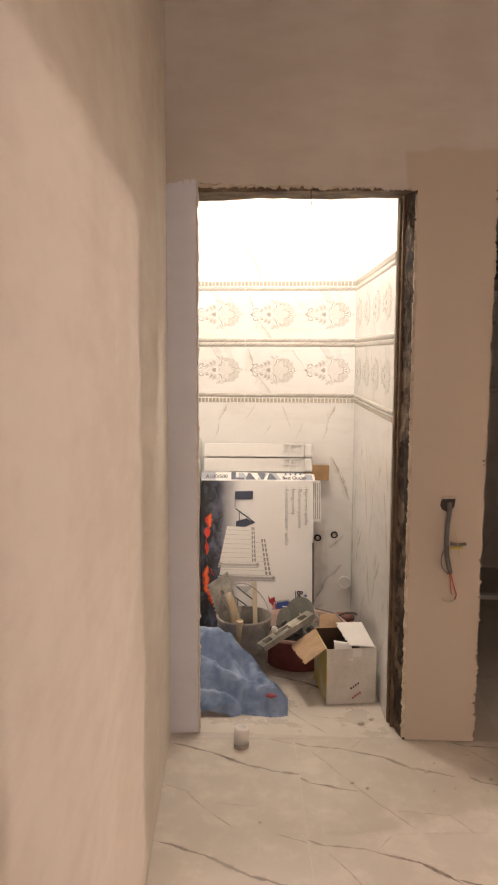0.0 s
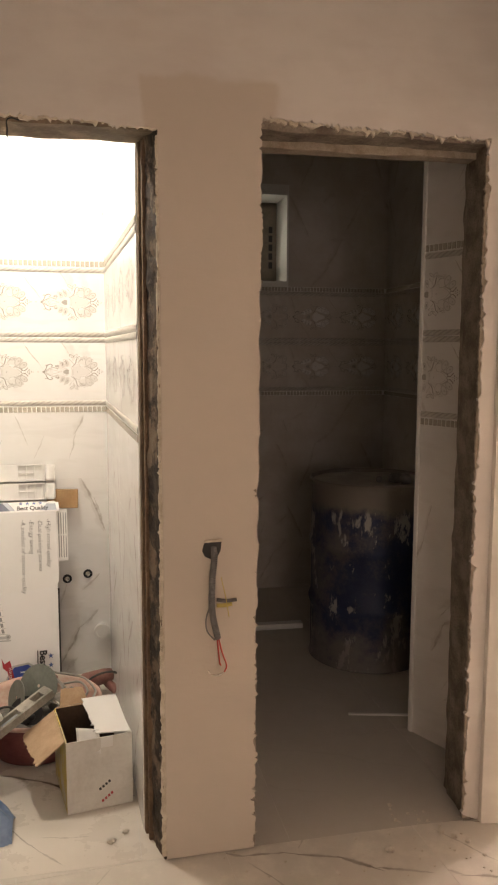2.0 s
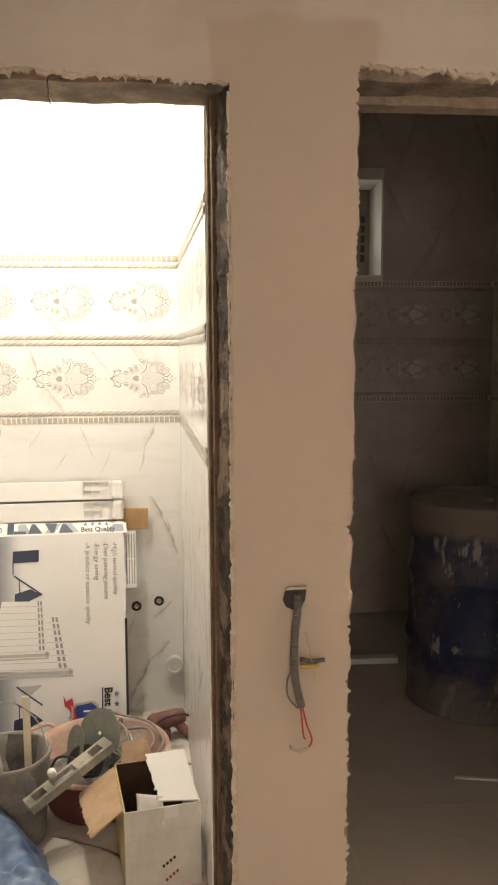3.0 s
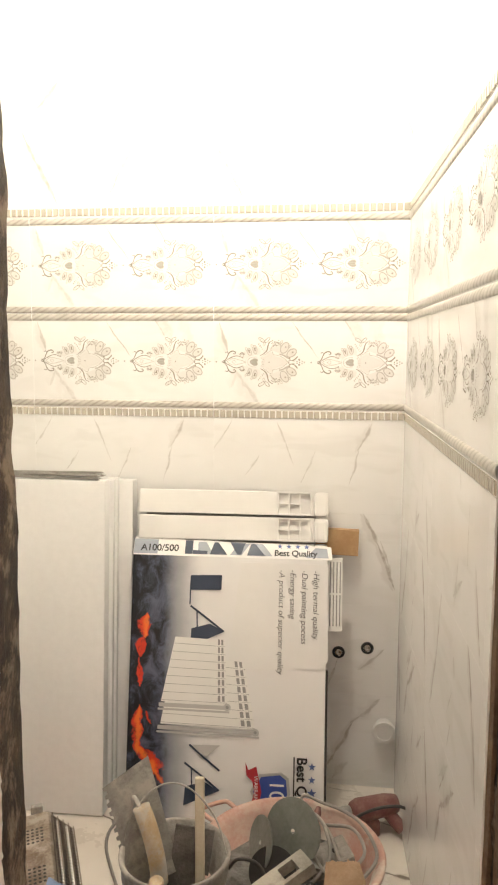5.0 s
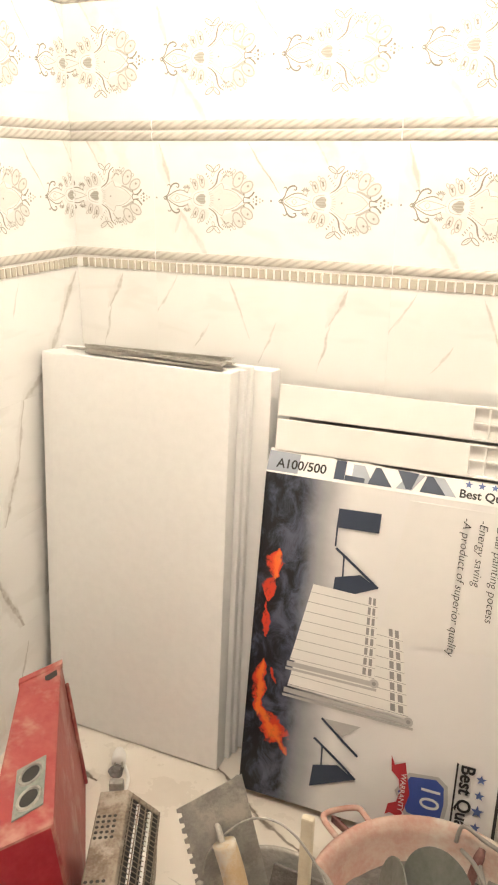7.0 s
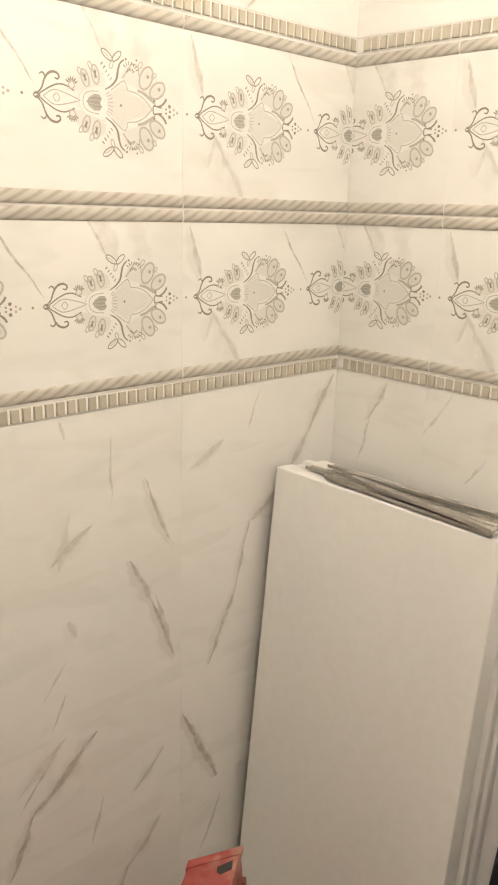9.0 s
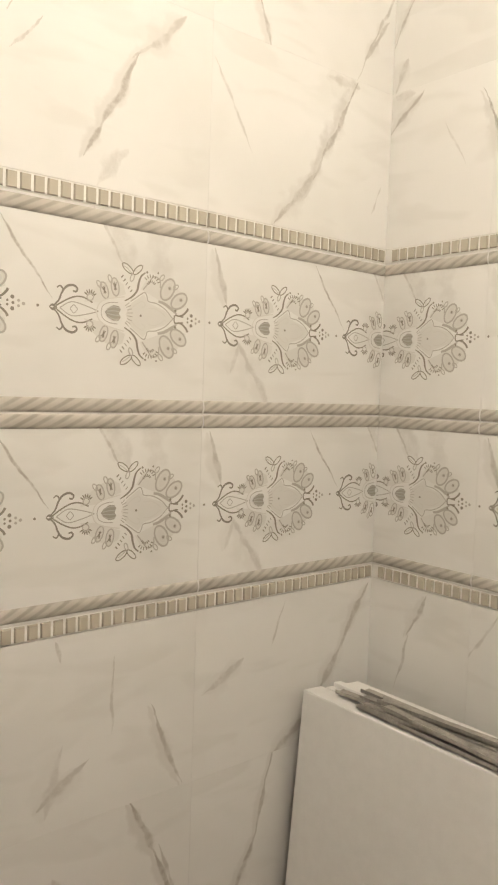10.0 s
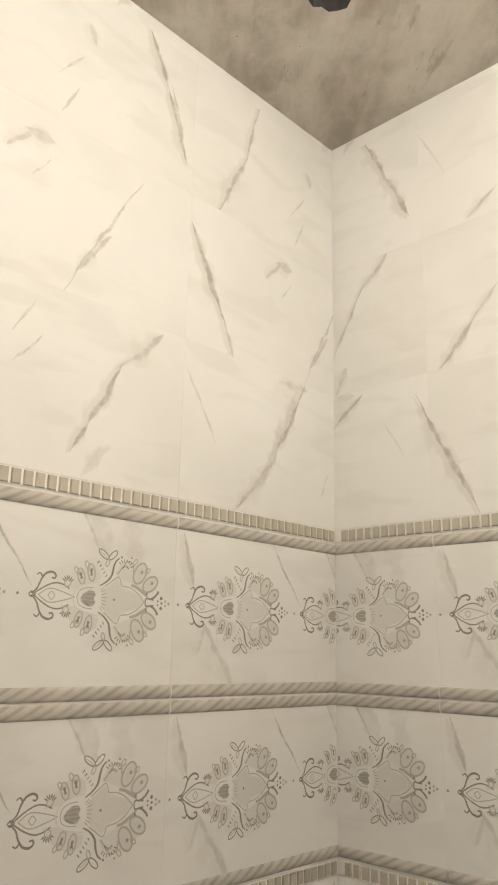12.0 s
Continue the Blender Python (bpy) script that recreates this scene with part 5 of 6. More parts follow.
lathe(bm, [(0.0, 0.118), (0.07, 0.124), (0.112, 0.112)], 32)
part("dried_cement", bm, DARKCEMENT, bucket)

trowel = base("notched_trowel", pose(0.792, 3.165, 0.165, -14, -10, 40), "dusty notched steel trowel with a wooden handle, upright in bucket", "trowel")
bm = BM()
pts = [(0.0, 0.0), (0.125, 0.0), (0.125, 0.285), (0.0, 0.262)]
teeth = []
for k in range(13):
    z = 0.255 - 0.02 * k
    teeth += [(0.0, z), (0.007, z - 0.002), (0.007, z - 0.010), (0.0, z - 0.012)]
prism(bm, [(0.125, 0.0), (0.125, 0.285), (0.0, 0.262), *teeth], "y", 0.0, 0.0016)
part("blade", bm, STEEL, trowel)
bm = BM()
tube(bm, [(0.058, -0.044, 0.02), (0.064, -0.052, 0.08), (0.066, -0.050, 0.15), (0.064, -0.040, 0.20)], 0.0205, 14, 5)
part("handle", bm, HANDLEWOOD, trowel, smooth=True)
bm = BM()
tube(bm, [(0.062, -0.040, 0.19), (0.061, -0.022, 0.215), (0.060, -0.004, 0.20), (0.060, -0.002, 0.12)], 0.0055, 8, 5)
part("tang", bm, STEEL, trowel, smooth=True)

stick = base("wooden_stick", pose(0.942, 3.215, 0.13, -10, -2, 0), "cement-dusted wooden stirring stick standing in bucket", "stick")
bm = BM()
box(bm, (-0.011, -0.008, 0), (0.011, 0.008, 0.29), 0.004)
part("shaft", bm, PALEWOOD, stick)
roller = base("roller_handle", pose(0.868, 3.085, 0.14, 12, 4, 0), "short pale tool handle poking out of the bucket", "tool")
bm = BM()
lathe(bm, [(0.0, 0.0), (0.014, 0.0), (0.014, 0.13), (0.016, 0.135), (0.0165, 0.158), (0.012, 0.164), (0.011, 0.158), (0.0, 0.156)], 20)
part("grip", bm, HANDLEWOOD, roller, smooth=True)
scraper = base("dark_float", pose(0.905, 3.235, 0.13, -6, 8, 6), "dark cement-stained float blade in the bucket", "tool")
bm = BM()
box(bm, (-0.05, 0, 0), (0.045, 0.006, 0.165), 0.002)
part("blade", bm, DARKCEMENT, scraper)
spoon = base("steel_scraper", pose(0.945, 3.115, 0.13, 20, 12, 0), "small steel scraper with a rounded end in the bucket", "tool")
bm = BM()
prism(bm, [(-0.02, 0.0), (0.02, 0.0), (0.028, 0.09), (0.022, 0.125), (0.0, 0.140), (-0.022, 0.125), (-0.028, 0.09)], "y", 0, 0.002)
part("blade", bm, STEEL, spoon)

# ---- pink basin with discs ----
basin = base("pink_basin", pose(1.145, 3.368, 0.0) @ Matrix.Diagonal((1.15, 1.15, 0.93, 1)), "dusty pink plastic basin full of discs and cables", "basin")
bm = BM()
lathe(bm, [(0.0, 0.003), (0.135, 0.003), (0.142, 0.0), (0.148, 0.008), (0.190, 0.165)], 56)
part("outside", bm, DARKRED, basin, "dark red underside", smooth=True)
bm = BM()
lathe(bm, [(0.190, 0.165), (0.199, 0.172), (0.206, 0.176), (0.208, 0.186), (0.203, 0.191), (0.192, 0.186), (0.180, 0.165), (0.164, 0.090), (0.160, 0.088), (0.140, 0.014), (0.0, 0.010)], 56)
part("inside", bm, PINKPLASTIC, basin, smooth=True)
bm = BM()
tube(bm, [(-0.180, 0.085, 0.180), (-0.222, 0.118, 0.184), (-0.214, 0.140, 0.186), (-0.176, 0.166, 0.186), (-0.158, 0.160, 0.184), (-0.135, 0.138, 0.180)], 0.006, 8, 5)
part("handle", bm, PINKPLASTIC, basin, smooth=True)
for k, (x, y, z, r, rx, ry, rz, lab) in enumerate(((1.150, 3.372, 0.226, 0.080, 70, 0, -30, "large grey-green abrasive disc in the basin"), (1.068, 3.372, 0.188, 0.064, 74, 0, -62, "grey-green abrasive disc leaning in the basin"), (1.105, 3.315, 0.150, 0.060, 58, -24, 10, "black worn disc in the basin"))):
    disc = base("abrasive_disc", pose(x, y, z, rx, ry, rz), lab, "disc", "discs in the basin")
    bm = BM()
    lathe(bm, [(0.006, -0.0015), (r, -0.0015), (r, 0.0015), (0.006, 0.0015), (0.006, -0.0015)], 40)
    part("face", bm, BLACK if k == 2 else DISC, disc)
bm = BM()
lathe(bm, [(0.0, 0.126), (0.05, 0.122), (0.09, 0.124), (0.13, 0.118), (0.165, 0.106)], 56)
for v in bm.verts:
    v.co.z += 0.018 * noise.noise(v.co * 24)
part("rubble_fill", bm, DARKCEMENT, basin, "dark dusty rubble at the bottom")
for k, (x, y, z, rx_, ry_, rz_, L_, r_, mt) in enumerate(((1.10, 3.325, 0.115, 55, 30, 0, 0.13, 0.013, BLACK), (1.185, 3.46, 0.11, -40, 35, 20, 0.12, 0.011, DRILLRED), (1.215, 3.325, 0.11, 48, -25, 10, 0.11, 0.012, BLACK))):
    grip = base("tool_handle", pose(x, y, z, rx_, ry_, rz_), "dusty hand tool handle lying in the basin", "tool", "tools in the basin")
    bm = BM()
    lathe(bm, [(0.0, 0.0), (0.7 * r_, 0.0), (r_, 0.2 * L_), (0.85 * r_, 0.55 * L_), (r_, 0.85 * L_), (0.6 * r_, L_), (0.0, L_)], 16)
    part("grip", bm, mt, grip, smooth=True)
blade = base("trowel_blade", pose(1.205, 3.405, 0.135, 62, 24, -10), "grey steel pointing trowel blade in the basin", "trowel")
bm = BM()
prism(bm, [(-0.035, 0.0), (0.035, 0.0), (0.030, 0.07), (0.0, 0.135), (-0.030, 0.07)], "y", 0, 0.0018)
part("blade", bm, STEEL, blade)
block = base("plastic_block", pose(1.238, 3.398, 0.125, 18, -10, 28), "pale dusty plastic block lying in the basin", "block")
bm = BM()
box(bm, (-0.05, -0.035, 0), (0.06, 0.035, 0.045), 0.006)
part("body", bm, GREYPLASTIC, block)
bm = BM()
lathe(bm, [(0.007, 0.0452), (0.007, 0.0462), (0.0, 0.0462)], 12, pose(0.02, 0.0, 0))
part("hole", bm, SHADE, block)
for k, (mat, pts, lab) in enumerate(((CABLE, [(1.20, 3.53, 0.195), (1.235, 3.47, 0.225), (1.275, 3.40, 0.215), (1.30, 3.32, 0.20), (1.33, 3.30, 0.16), (1.30, 3.38, 0.13)], "grey dusty cable looped in the basin"), (CABLE, [(1.24, 3.50, 0.20), (1.26, 3.42, 0.22), (1.275, 3.34, 0.205), (1.245, 3.28, 0.185), (1.20, 3.30, 0.13)], "grey dusty cable looped in the basin"), (CABLE, [(1.20, 3.40, 0.20), (1.24, 3.34, 0.19), (1.27, 3.28, 0.20), (1.33, 3.30, 0.205), (1.36, 3.36, 0.21), (1.33, 3.44, 0.215), (1.26, 3.47, 0.20)], "grey dusty cable coiled in the basin"), (CABLE, [(1.185, 3.55, 0.19), (1.195, 3.565, 0.222), (1.24, 3.555, 0.212), (1.30, 3.53, 0.208), (1.35, 3.47, 0.215), (1.385, 3.39, 0.208), (1.385, 3.32, 0.21), (1.34, 3.27, 0.18)], "grey dusty cable over the rim of the basin"), (DARKCABLE, [(1.14, 3.28, 0.13), (1.10, 3.30, 0.19), (1.05, 3.30, 0.20), (1.02, 3.33, 0.15)], "dark cable in the basin"))):
    cable = base("basin_cable", pose(-0.03, 0.01, -0.02), lab, "cable", "cables in the basin")
    bm = BM()
    tube(bm, pts, 0.0045, 8, 8)
    part("cord", bm, mat, cable, smooth=True)

# ---- spirit level across the buckets ----
a, b = Vector((0.975, 3.025, 0.185)), Vector((1.200, 3.172, 0.292))
dirx = (b - a).normalized()
side = Vector((0.50, -0.80, 0.05)).normalized()
up = side.cross(dirx).normalized()
side = dirx.cross(up).normalized()
LM = Matrix(((dirx.x, side.x, up.x, a.x), (dirx.y, side.y, up.y, a.y), (dirx.z, side.z, up.z, a.z), (0, 0, 0, 1)))
level = base("spirit_level", LM, "cement-covered grey spirit level lying across the basin", "spirit level")
LL = (b - a).length
bm = BM()
h, w = 0.013, 0.060
cuts = [(0.022, 0.062), (0.085, 0.165), (LL - 0.07, LL - 0.03)]
xs = [0.0]
for c0, c1 in cuts:
    xs += [c0, c1]
xs.append(LL)
for i in range(0, len(xs), 2):
    box(bm, (xs[i], -w / 2, -h), (xs[i + 1], w / 2, h))
for c0, c1 in cuts:
    box(bm, (c0, -w / 2, -h), (c1, -w / 2 + 0.011, h))
    box(bm, (c0, w / 2 - 0.011, -h), (c1, w / 2, h))
bmesh.ops.remove_doubles(bm, verts=bm.verts, dist=1e-5)
part("rail", bm, LEVELGREY, level)
bm = BM()
tube(bm, [(0.095, 0, 0), (0.155, 0, 0)], 0.008, 12, 0)
part("vial", bm, GREYINK, level, smooth=True)
bm = BM()
lathe(bm, [(0.0, 0.0), (0.013, 0.0), (0.013, 0.018), (0.009, 0.024), (0, 0.024)], 16, pose(0.105, -0.03, 0.012))
part("knob", bm, WHITEPLASTIC, level, smooth=True)

# ---- open cardboard box ----
cb = base("cardboard_box", pose(1.262, 2.872, 0.0, 0, 0, 10.0), "open white cardboard box with torn brown flaps and rags", "box")
W, D, Hh, T = 0.214, 0.268, 0.243, 0.004
bm = BM()
box(bm, (0, 0, 0), (W, T, Hh), 0.0008)
fp = part("front_panel", bm, WHITECARD, cb)
bm = BM()
box(bm, (0, T, 0), (T, D, Hh - 0.003))
part("side_panel", bm, YELLOWPRINT, cb, "side with yellow print")
# thin dark sheets put the shade of the box's inside into the colour
bm = BM()
box(bm, (T + 0.0005, T + 0.001, 0.02), (T + 0.0015, D - T - 0.001, Hh - 0.004))
box(bm, (T + 0.002, D - T - 0.0015, 0.02), (W - T - 0.002, D - T - 0.0005, Hh - 0.002))
part("shade_lining", bm, SHADEDINSIDE, cb, "brown inside with its shade in the colour")
bm = BM()
box(bm, (W - T, T, 0), (W, D, Hh - 0.002))
part("side_panel", bm, WHITECARD, cb)
bm = BM()
box(bm, (T, D - T, 0), (W - T, D, Hh))
part("back_panel", bm, BROWNCARD, cb)
bm = BM()
box(bm, (T, T, 0), (W - T, D - T, 0.004))
part("bottom", bm, SHADEDINSIDE, cb)
for x, z in ((0.130, 0.030), (0.122, 0.072)):
    bm = BM()
    for k in range(4):
        flat(bm, ((x - 0.018 + 0.010 * k, z + 0.007 * k - 0.010), (x - 0.011 + 0.010 * k, z + 0.007 * k - 0.007), (x - 0.013 + 0.010 * k, z + 0.007 * k + 0.002), (x - 0.020 + 0.010 * k, z + 0.007 * k - 0.001)), 0, -0.0006)
    part("print_bar", bm, REDINK if z < 0.04 else BLACKINK, fp)
bm = BM()
prism(bm, [(0.0, 0.0), (D - 0.03, 0.0), (D - 0.02, -0.125), *jag((D - 0.04, -0.132), (0.00, -0.108), 22, 0.006, 91)], "x", -0.002, 0.002)
part("left_flap", bm, BROWNCARD, cb, "torn brown flap hanging down", pose(-0.003, 0.015, Hh - 0.002, 0, 54, 0))
bm = BM()
prism(bm, [(0.0, 0.0), (0.100, 0.0), *jag((0.086, 0.055), (0.010, 0.060), 14, 0.004, 93)], "y", -0.002, 0.002)
part("back_flap", bm, BROWNCARD, cb, "brown flap folded up", pose(0.02, D, Hh, -26, 0, 4))
bm = BM()
prism(bm, [(0.0, 0.0), (0.0, D - 0.02), *jag((0.108, D - 0.03), (0.122, 0.005), 12, 0.006, 95)], "z", -0.002, 0.002)
part("right_flap", bm, CARD, cb, "torn white flap", pose(W, 0.252, Hh + 0.022, -4.5, 4, 178) @ pose(0, 0, 0, 0, -6, 0))
bm = BM()
top = sheet(bm, (0, 0, 0), (0.075, 0.0, -0.004), (-0.012, 0.034, 0.066), 8, 8, (0, 0.002, 0), 0.004, 30, 5)
part("paper", bm, CARD, cb, "crumpled white paper", pose(0.040, 0.02, Hh - 0.048, 0, 0, -20), smooth=True)
bm = BM()
box(bm, (T, T, 0.03), (W - T, D - T, 0.045))
part("contents", bm, SHADEDINSIDE, cb)
bm = BM()
box(bm, (0.110, -0.0012, Hh - 0.035), (0.150, 0.0, Hh), 0.0003)
part("tape", bm, CARD, cb)

# ---- blue plastic bag ----
bag = base("plastic_bag", pose(0.88, 2.92, 0.0), "crumpled thin blue plastic bag of rubbish on the floor", "bag")
bm = BM()
N, M2 = 90, 84
XA, XB, YA, YC = -0.24, 0.22, -0.19, 0.20
# ridges of the draped film: points along each, and how steeply it falls off to either side
ridges = (
    (((-0.24, 0.11, 0.285), (-0.10, 0.09, 0.280), (-0.01, 0.07, 0.215), (0.07, 0.05, 0.145), (0.125, 0.02, 0.05)), 1.9),
    (((-0.24, -0.01, 0.215), (-0.14, -0.02, 0.185), (-0.04, -0.05, 0.135), (0.05, -0.07, 0.105), (0.165, -0.10, 0.095)), 1.7),
    (((-0.17, -0.12, 0.085), (-0.10, -0.135, 0.090), (-0.02, -0.130, 0.070)), 2.0),
    (((0.10, -0.05, 0.115), (0.16, -0.075, 0.105), (0.19, -0.115, 0.060)), 2.3),
    (((-0.06, 0.085, 0.255), (-0.03, 0.02, 0.170), (0.02, -0.06, 0.115)), 1.5),
    (((0.03, 0.06, 0.18), (0.08, 0.0, 0.130), (0.13, -0.06, 0.105)), 1.8),
    (((0.02, -0.11, 0.055), (0.10, -0.13, 0.050), (0.15, -0.14, 0.035)), 2.0),
)


def off_ridge(p, line):
    """Nearest height on a ridge and the distance to it."""
    best = (9.0, 0.0)
    for a_, b_ in zip(line, line[1:]):
        a2, d2 = Vector(a_[:2]), Vector(b_[:2]) - Vector(a_[:2])
        k = max(0.0, min(1.0, (p - a2).dot(d2) / d2.length_squared))
        best = min(best, ((p - a2 - d2 * k).length, a_[2] + (b_[2] - a_[2]) * k))
    return best


grid = {}
for i in range(N + 1):
    for j in range(M2 + 1):
        x, y = XA + (XB - XA) * i / N, YA + (YC - YA) * j / M2
        p = Vector((x + 0.012 * noise.noise(Vector((x * 14, y * 14, 3))), y + 0.012 * noise.noise(Vector((x * 14, y * 14, 8)))))
        hgt = 0.0
        for line, slope in ridges:
            d_, top_ = off_ridge(p, line)
            hgt = max(hgt, top_ - slope * (math.sqrt(d_ * d_ + 0.0011) - 0.033))
        crease = 0.5 - abs(noise.noise(Vector((x * 9 + y * 4, y * 16 - x * 7, 5))))
        hgt = hgt + (0.030 * (crease - 0.35) + 0.008 * noise.noise(Vector((x * 40, y * 30, 1)))) * min(1.0, hgt / 0.06)
        grid[i, j] = max(0.0, hgt)
vv = {}
for i in range(N):
    for j in range(M2):
        c = [(i, j), (i + 1, j), (i + 1, j + 1), (i, j + 1)]
        if max(grid[q] for q in c) > 0.001:
            for q in c:
                if q not in vv:
                    x, y = XA + (XB - XA) * q[0] / N, YA + (YC - YA) * q[1] / M2
                    vv[q] = bm.verts.new((x, y, max(0.001, grid[q])))
            bm.faces.new([vv[q] for q in c])
bmesh.ops.smooth_vert(bm, verts=bm.verts, factor=0.5, use_axis_x=True, use_axis_y=True, use_axis_z=True)
part("film", bm, BAG, bag, smooth=True)
bm = BM()
bmesh.ops.create_icosphere(bm, subdivisions=3, radius=1.0)
for v in bm.verts:
    v.co = Vector((v.co.x * 0.023, v.co.y * 0.014, v.co.z * 0.009)) * (1 + 0.35 * noise.noise(v.co * 2.5))
part("red_wrapper", bm, PINKWRAP, bag, "pink-red wrapper showing through", pose(0.150, -0.128, 0.070), smooth=True)

# ---- red case, heater, plug, cables ----
red = base("red_metal_case", pose(-0.010, 0, 0), "dusty red metal machine case with two round sockets", "machine")
A, B, C, Dn = (0.186, 3.424), (0.227, 3.521), (0.510, 3.120), (0.442, 3.010)
off = Vector((0.045, 0.0))
bm = BM()
lo = [bm.verts.new((p[0] + off.x * (1 if k in (1, 2) else -0.4), p[1], 0.002)) for k, p in enumerate((A, B, C, Dn))]
hi = [bm.verts.new((p[0], p[1], 0.352)) for p in (A, B, C, Dn)]
fs = [bm.faces.new(lo), bm.faces.new(hi[::-1])]
for i in range(4):
    f = bm.faces.new((lo[i], hi[i], hi[(i + 1) % 4], lo[(i + 1) % 4]))
    if i == 2:
        f.material_index = 1
bmesh.ops.bevel(bm, geom=list(bm.edges), offset=0.006, segments=2, affect="EDGES", profile=0.6)
body = part("body", bm, [REDCASE, REDDEEP], red)
ax = (Vector((C[0], C[1], 0)) - Vector((B[0], B[1], 0))).normalized()
wd = (Vector((B[0], B[1], 0)) - Vector((A[0], A[1], 0))).normalized()
nn = Matrix(((wd.x, ax.x, 0, A[0]), (wd.y, ax.y, 0, A[1]), (0, 0, 1, 0.352), (0, 0, 0, 1)))
bm = BM()
box(bm, (0.018, 0.302, 0.0), (0.082, 0.430, 0.004), 0.0015)
bm.transform(nn)
plate = part("socket_plate", bm, SOCKET, red, "grey-green plate with two round sockets")
for k in (0, 1):
    bm = BM()
    lathe(bm, [(0.0, 0.0045), (0.020, 0.0045), (0.022, 0.0075), (0.0255, 0.0075), (0.027, 0.004)], 28, pose(0.050, 0.335 + 0.062 * k, 0))
    bm.transform(nn)
    part("socket", bm, STEEL, plate, smooth=False)
    bm = BM()
    lathe(bm, [(0.0, 0.0052), (0.019, 0.0052)], 24, pose(0.050, 0.335 + 0.062 * k, 0))
    bm.transform(nn)
    part("socket_hole", bm, SHADE, plate)
bm = BM()
prism(bm, [(0.064, 0.032), (0.094, 0.026), (0.097, 0.048), (0.076, 0.054), (0.066, 0.046)], "z", 0.0004, 0.0012)
bm.transform(nn)
part("grip_slot", bm, SHADE, red, "flat black shape for the shaded slot in the lid")
bm = BM()
box(bm, (-0.004, -0.005, -0.012), (0.109, 0.016, 0.003), 0.003)
bm.transform(nn)
part("lid_rim", bm, REDCASE, red)
bm = BM()
side_pts = [Vector((B[0] + 0.050, B[1] - 0.004, 0.02)), Vector((B[0] + 0.012, B[1] + 0.001, 0.30))]
tube(bm, [side_pts[0] + ax * 0.012, side_pts[1] + ax * 0.012], 0.0045, 6, 0)
part("hinge_rod", bm, REDCASE, red)

heat = base("wire_heater", pose(0.505, 3.335, 0.0, 0, 0, 25), "rusty perforated metal heater with a wire grille", "heater")
bm = BM()
prism(bm, [(-0.055, 0.004), (0.060, 0.004), (0.072, 0.188), (0.010, 0.246), (-0.048, 0.240)], "y", -0.36, 0.0)
bmesh.ops.bevel(bm, geom=list(bm.edges), offset=0.003, segments=1, affect="EDGES")
part("casing", bm, RUSTED, heat)
bm = BM()
sl = Vector((0.062, 0, -0.058)).normalized()
nrm = Vector((0.058, 0, 0.062)).normalized()
for j in range(2):
    for k in range(5):
        for q in range(4):
            c = Vector((-0.040 + 0.011 * q, -0.07 - 0.013 * k - 0.15 * j, 0.2416 + 0.0011 * q))
            lathe(bm, [(0.0038, 0.0003), (0.0, 0.0003)], 8, Matrix.Translation(c))
tagged(part("perforation", bm, SHADE, heat), kind="stuff")
bm = BM()
c0 = Vector((0.014, 0, 0.246))
q4 = [c0 + nrm * 0.001 + sl * 0.006, c0 + nrm * 0.001 + sl * 0.078]
f = bm.faces.new([bm.verts.new(p) for p in (q4[0] + Vector((0, -0.02, 0)), q4[1] + Vector((0, -0.02, 0)), q4[1] + Vector((0, -0.34, 0)), q4[0] + Vector((0, -0.34, 0)))])
part("grille_opening", bm, SHADE, heat)
bm = BM()
for k in range(28):
    y = -0.025 - 0.0115 * k
    tube(bm, [c0 + nrm * 0.005 + sl * 0.003 + Vector((0, y, 0)), c0 + nrm * 0.005 + sl * 0.081 + Vector((0, y, 0))], 0.0011, 5, 0)
for k in range(5):
    s_ = 0.006 + 0.018 * k
    tube(bm, [c0 + nrm * 0.006 + sl * s_ + Vector((0, -0.015, 0)), c0 + nrm * 0.006 + sl * s_ + Vector((0, -0.345, 0))], 0.0014, 5, 0)
part("wire_grille", bm, GRILLE, heat)
for k in range(2):
    bm = BM()
    tube(bm, [c0 + nrm * 0.0025 + sl * (0.025 + 0.03 * k) + Vector((0, -0.03, 0)), c0 + nrm * 0.0025 + sl * (0.025 + 0.03 * k) + Vector((0, -0.33, 0))], 0.004, 8, 0)
    part("heating_rod", bm, WHITEPLASTIC, heat, smooth=True)
bm = BM()
box(bm, (-0.03, -0.004, 0.20), (0.0, 0.014, 0.262), 0.004)
part("bracket", bm, STEEL, heat)

plug = base("power_plug", pose(0.300, 3.615, 0.0, 0, 0, -60), "white power plug with metal pins lying on the floor", "plug")
bm = BM()
lathe(bm, [(0.0, -0.03), (0.010, -0.03), (0.017, -0.012), (0.019, 0.012), (0.014, 0.018), (0, 0.018)], 20, pose(0, 0, 0.020, 0, 90, 0))
part("body", bm, WHITEPLASTIC, plug, smooth=True)
bm = BM()
for s in (1, -1):
    tube(bm, [(0.016, 0.009 * s, 0.020), (0.036, 0.009 * s, 0.020)], 0.0024, 8, 0)
part("pin", bm, CHROME, plug)
clod = base("dirt_clod", pose(0.315, 3.578, 0.012), "dark crumbly clod of dirt on the floor", "dirt")
bm = BM()
bmesh.ops.create_icosphere(bm, subdivisions=3, radius=0.018)
for v in bm.verts:
    v.co *= 1 + 0.4 * noise.noise(v.co * 70)
    v.co.z = max(v.co.z * 0.7, -0.0115)
part("lump", bm, DARKCEMENT, clod)
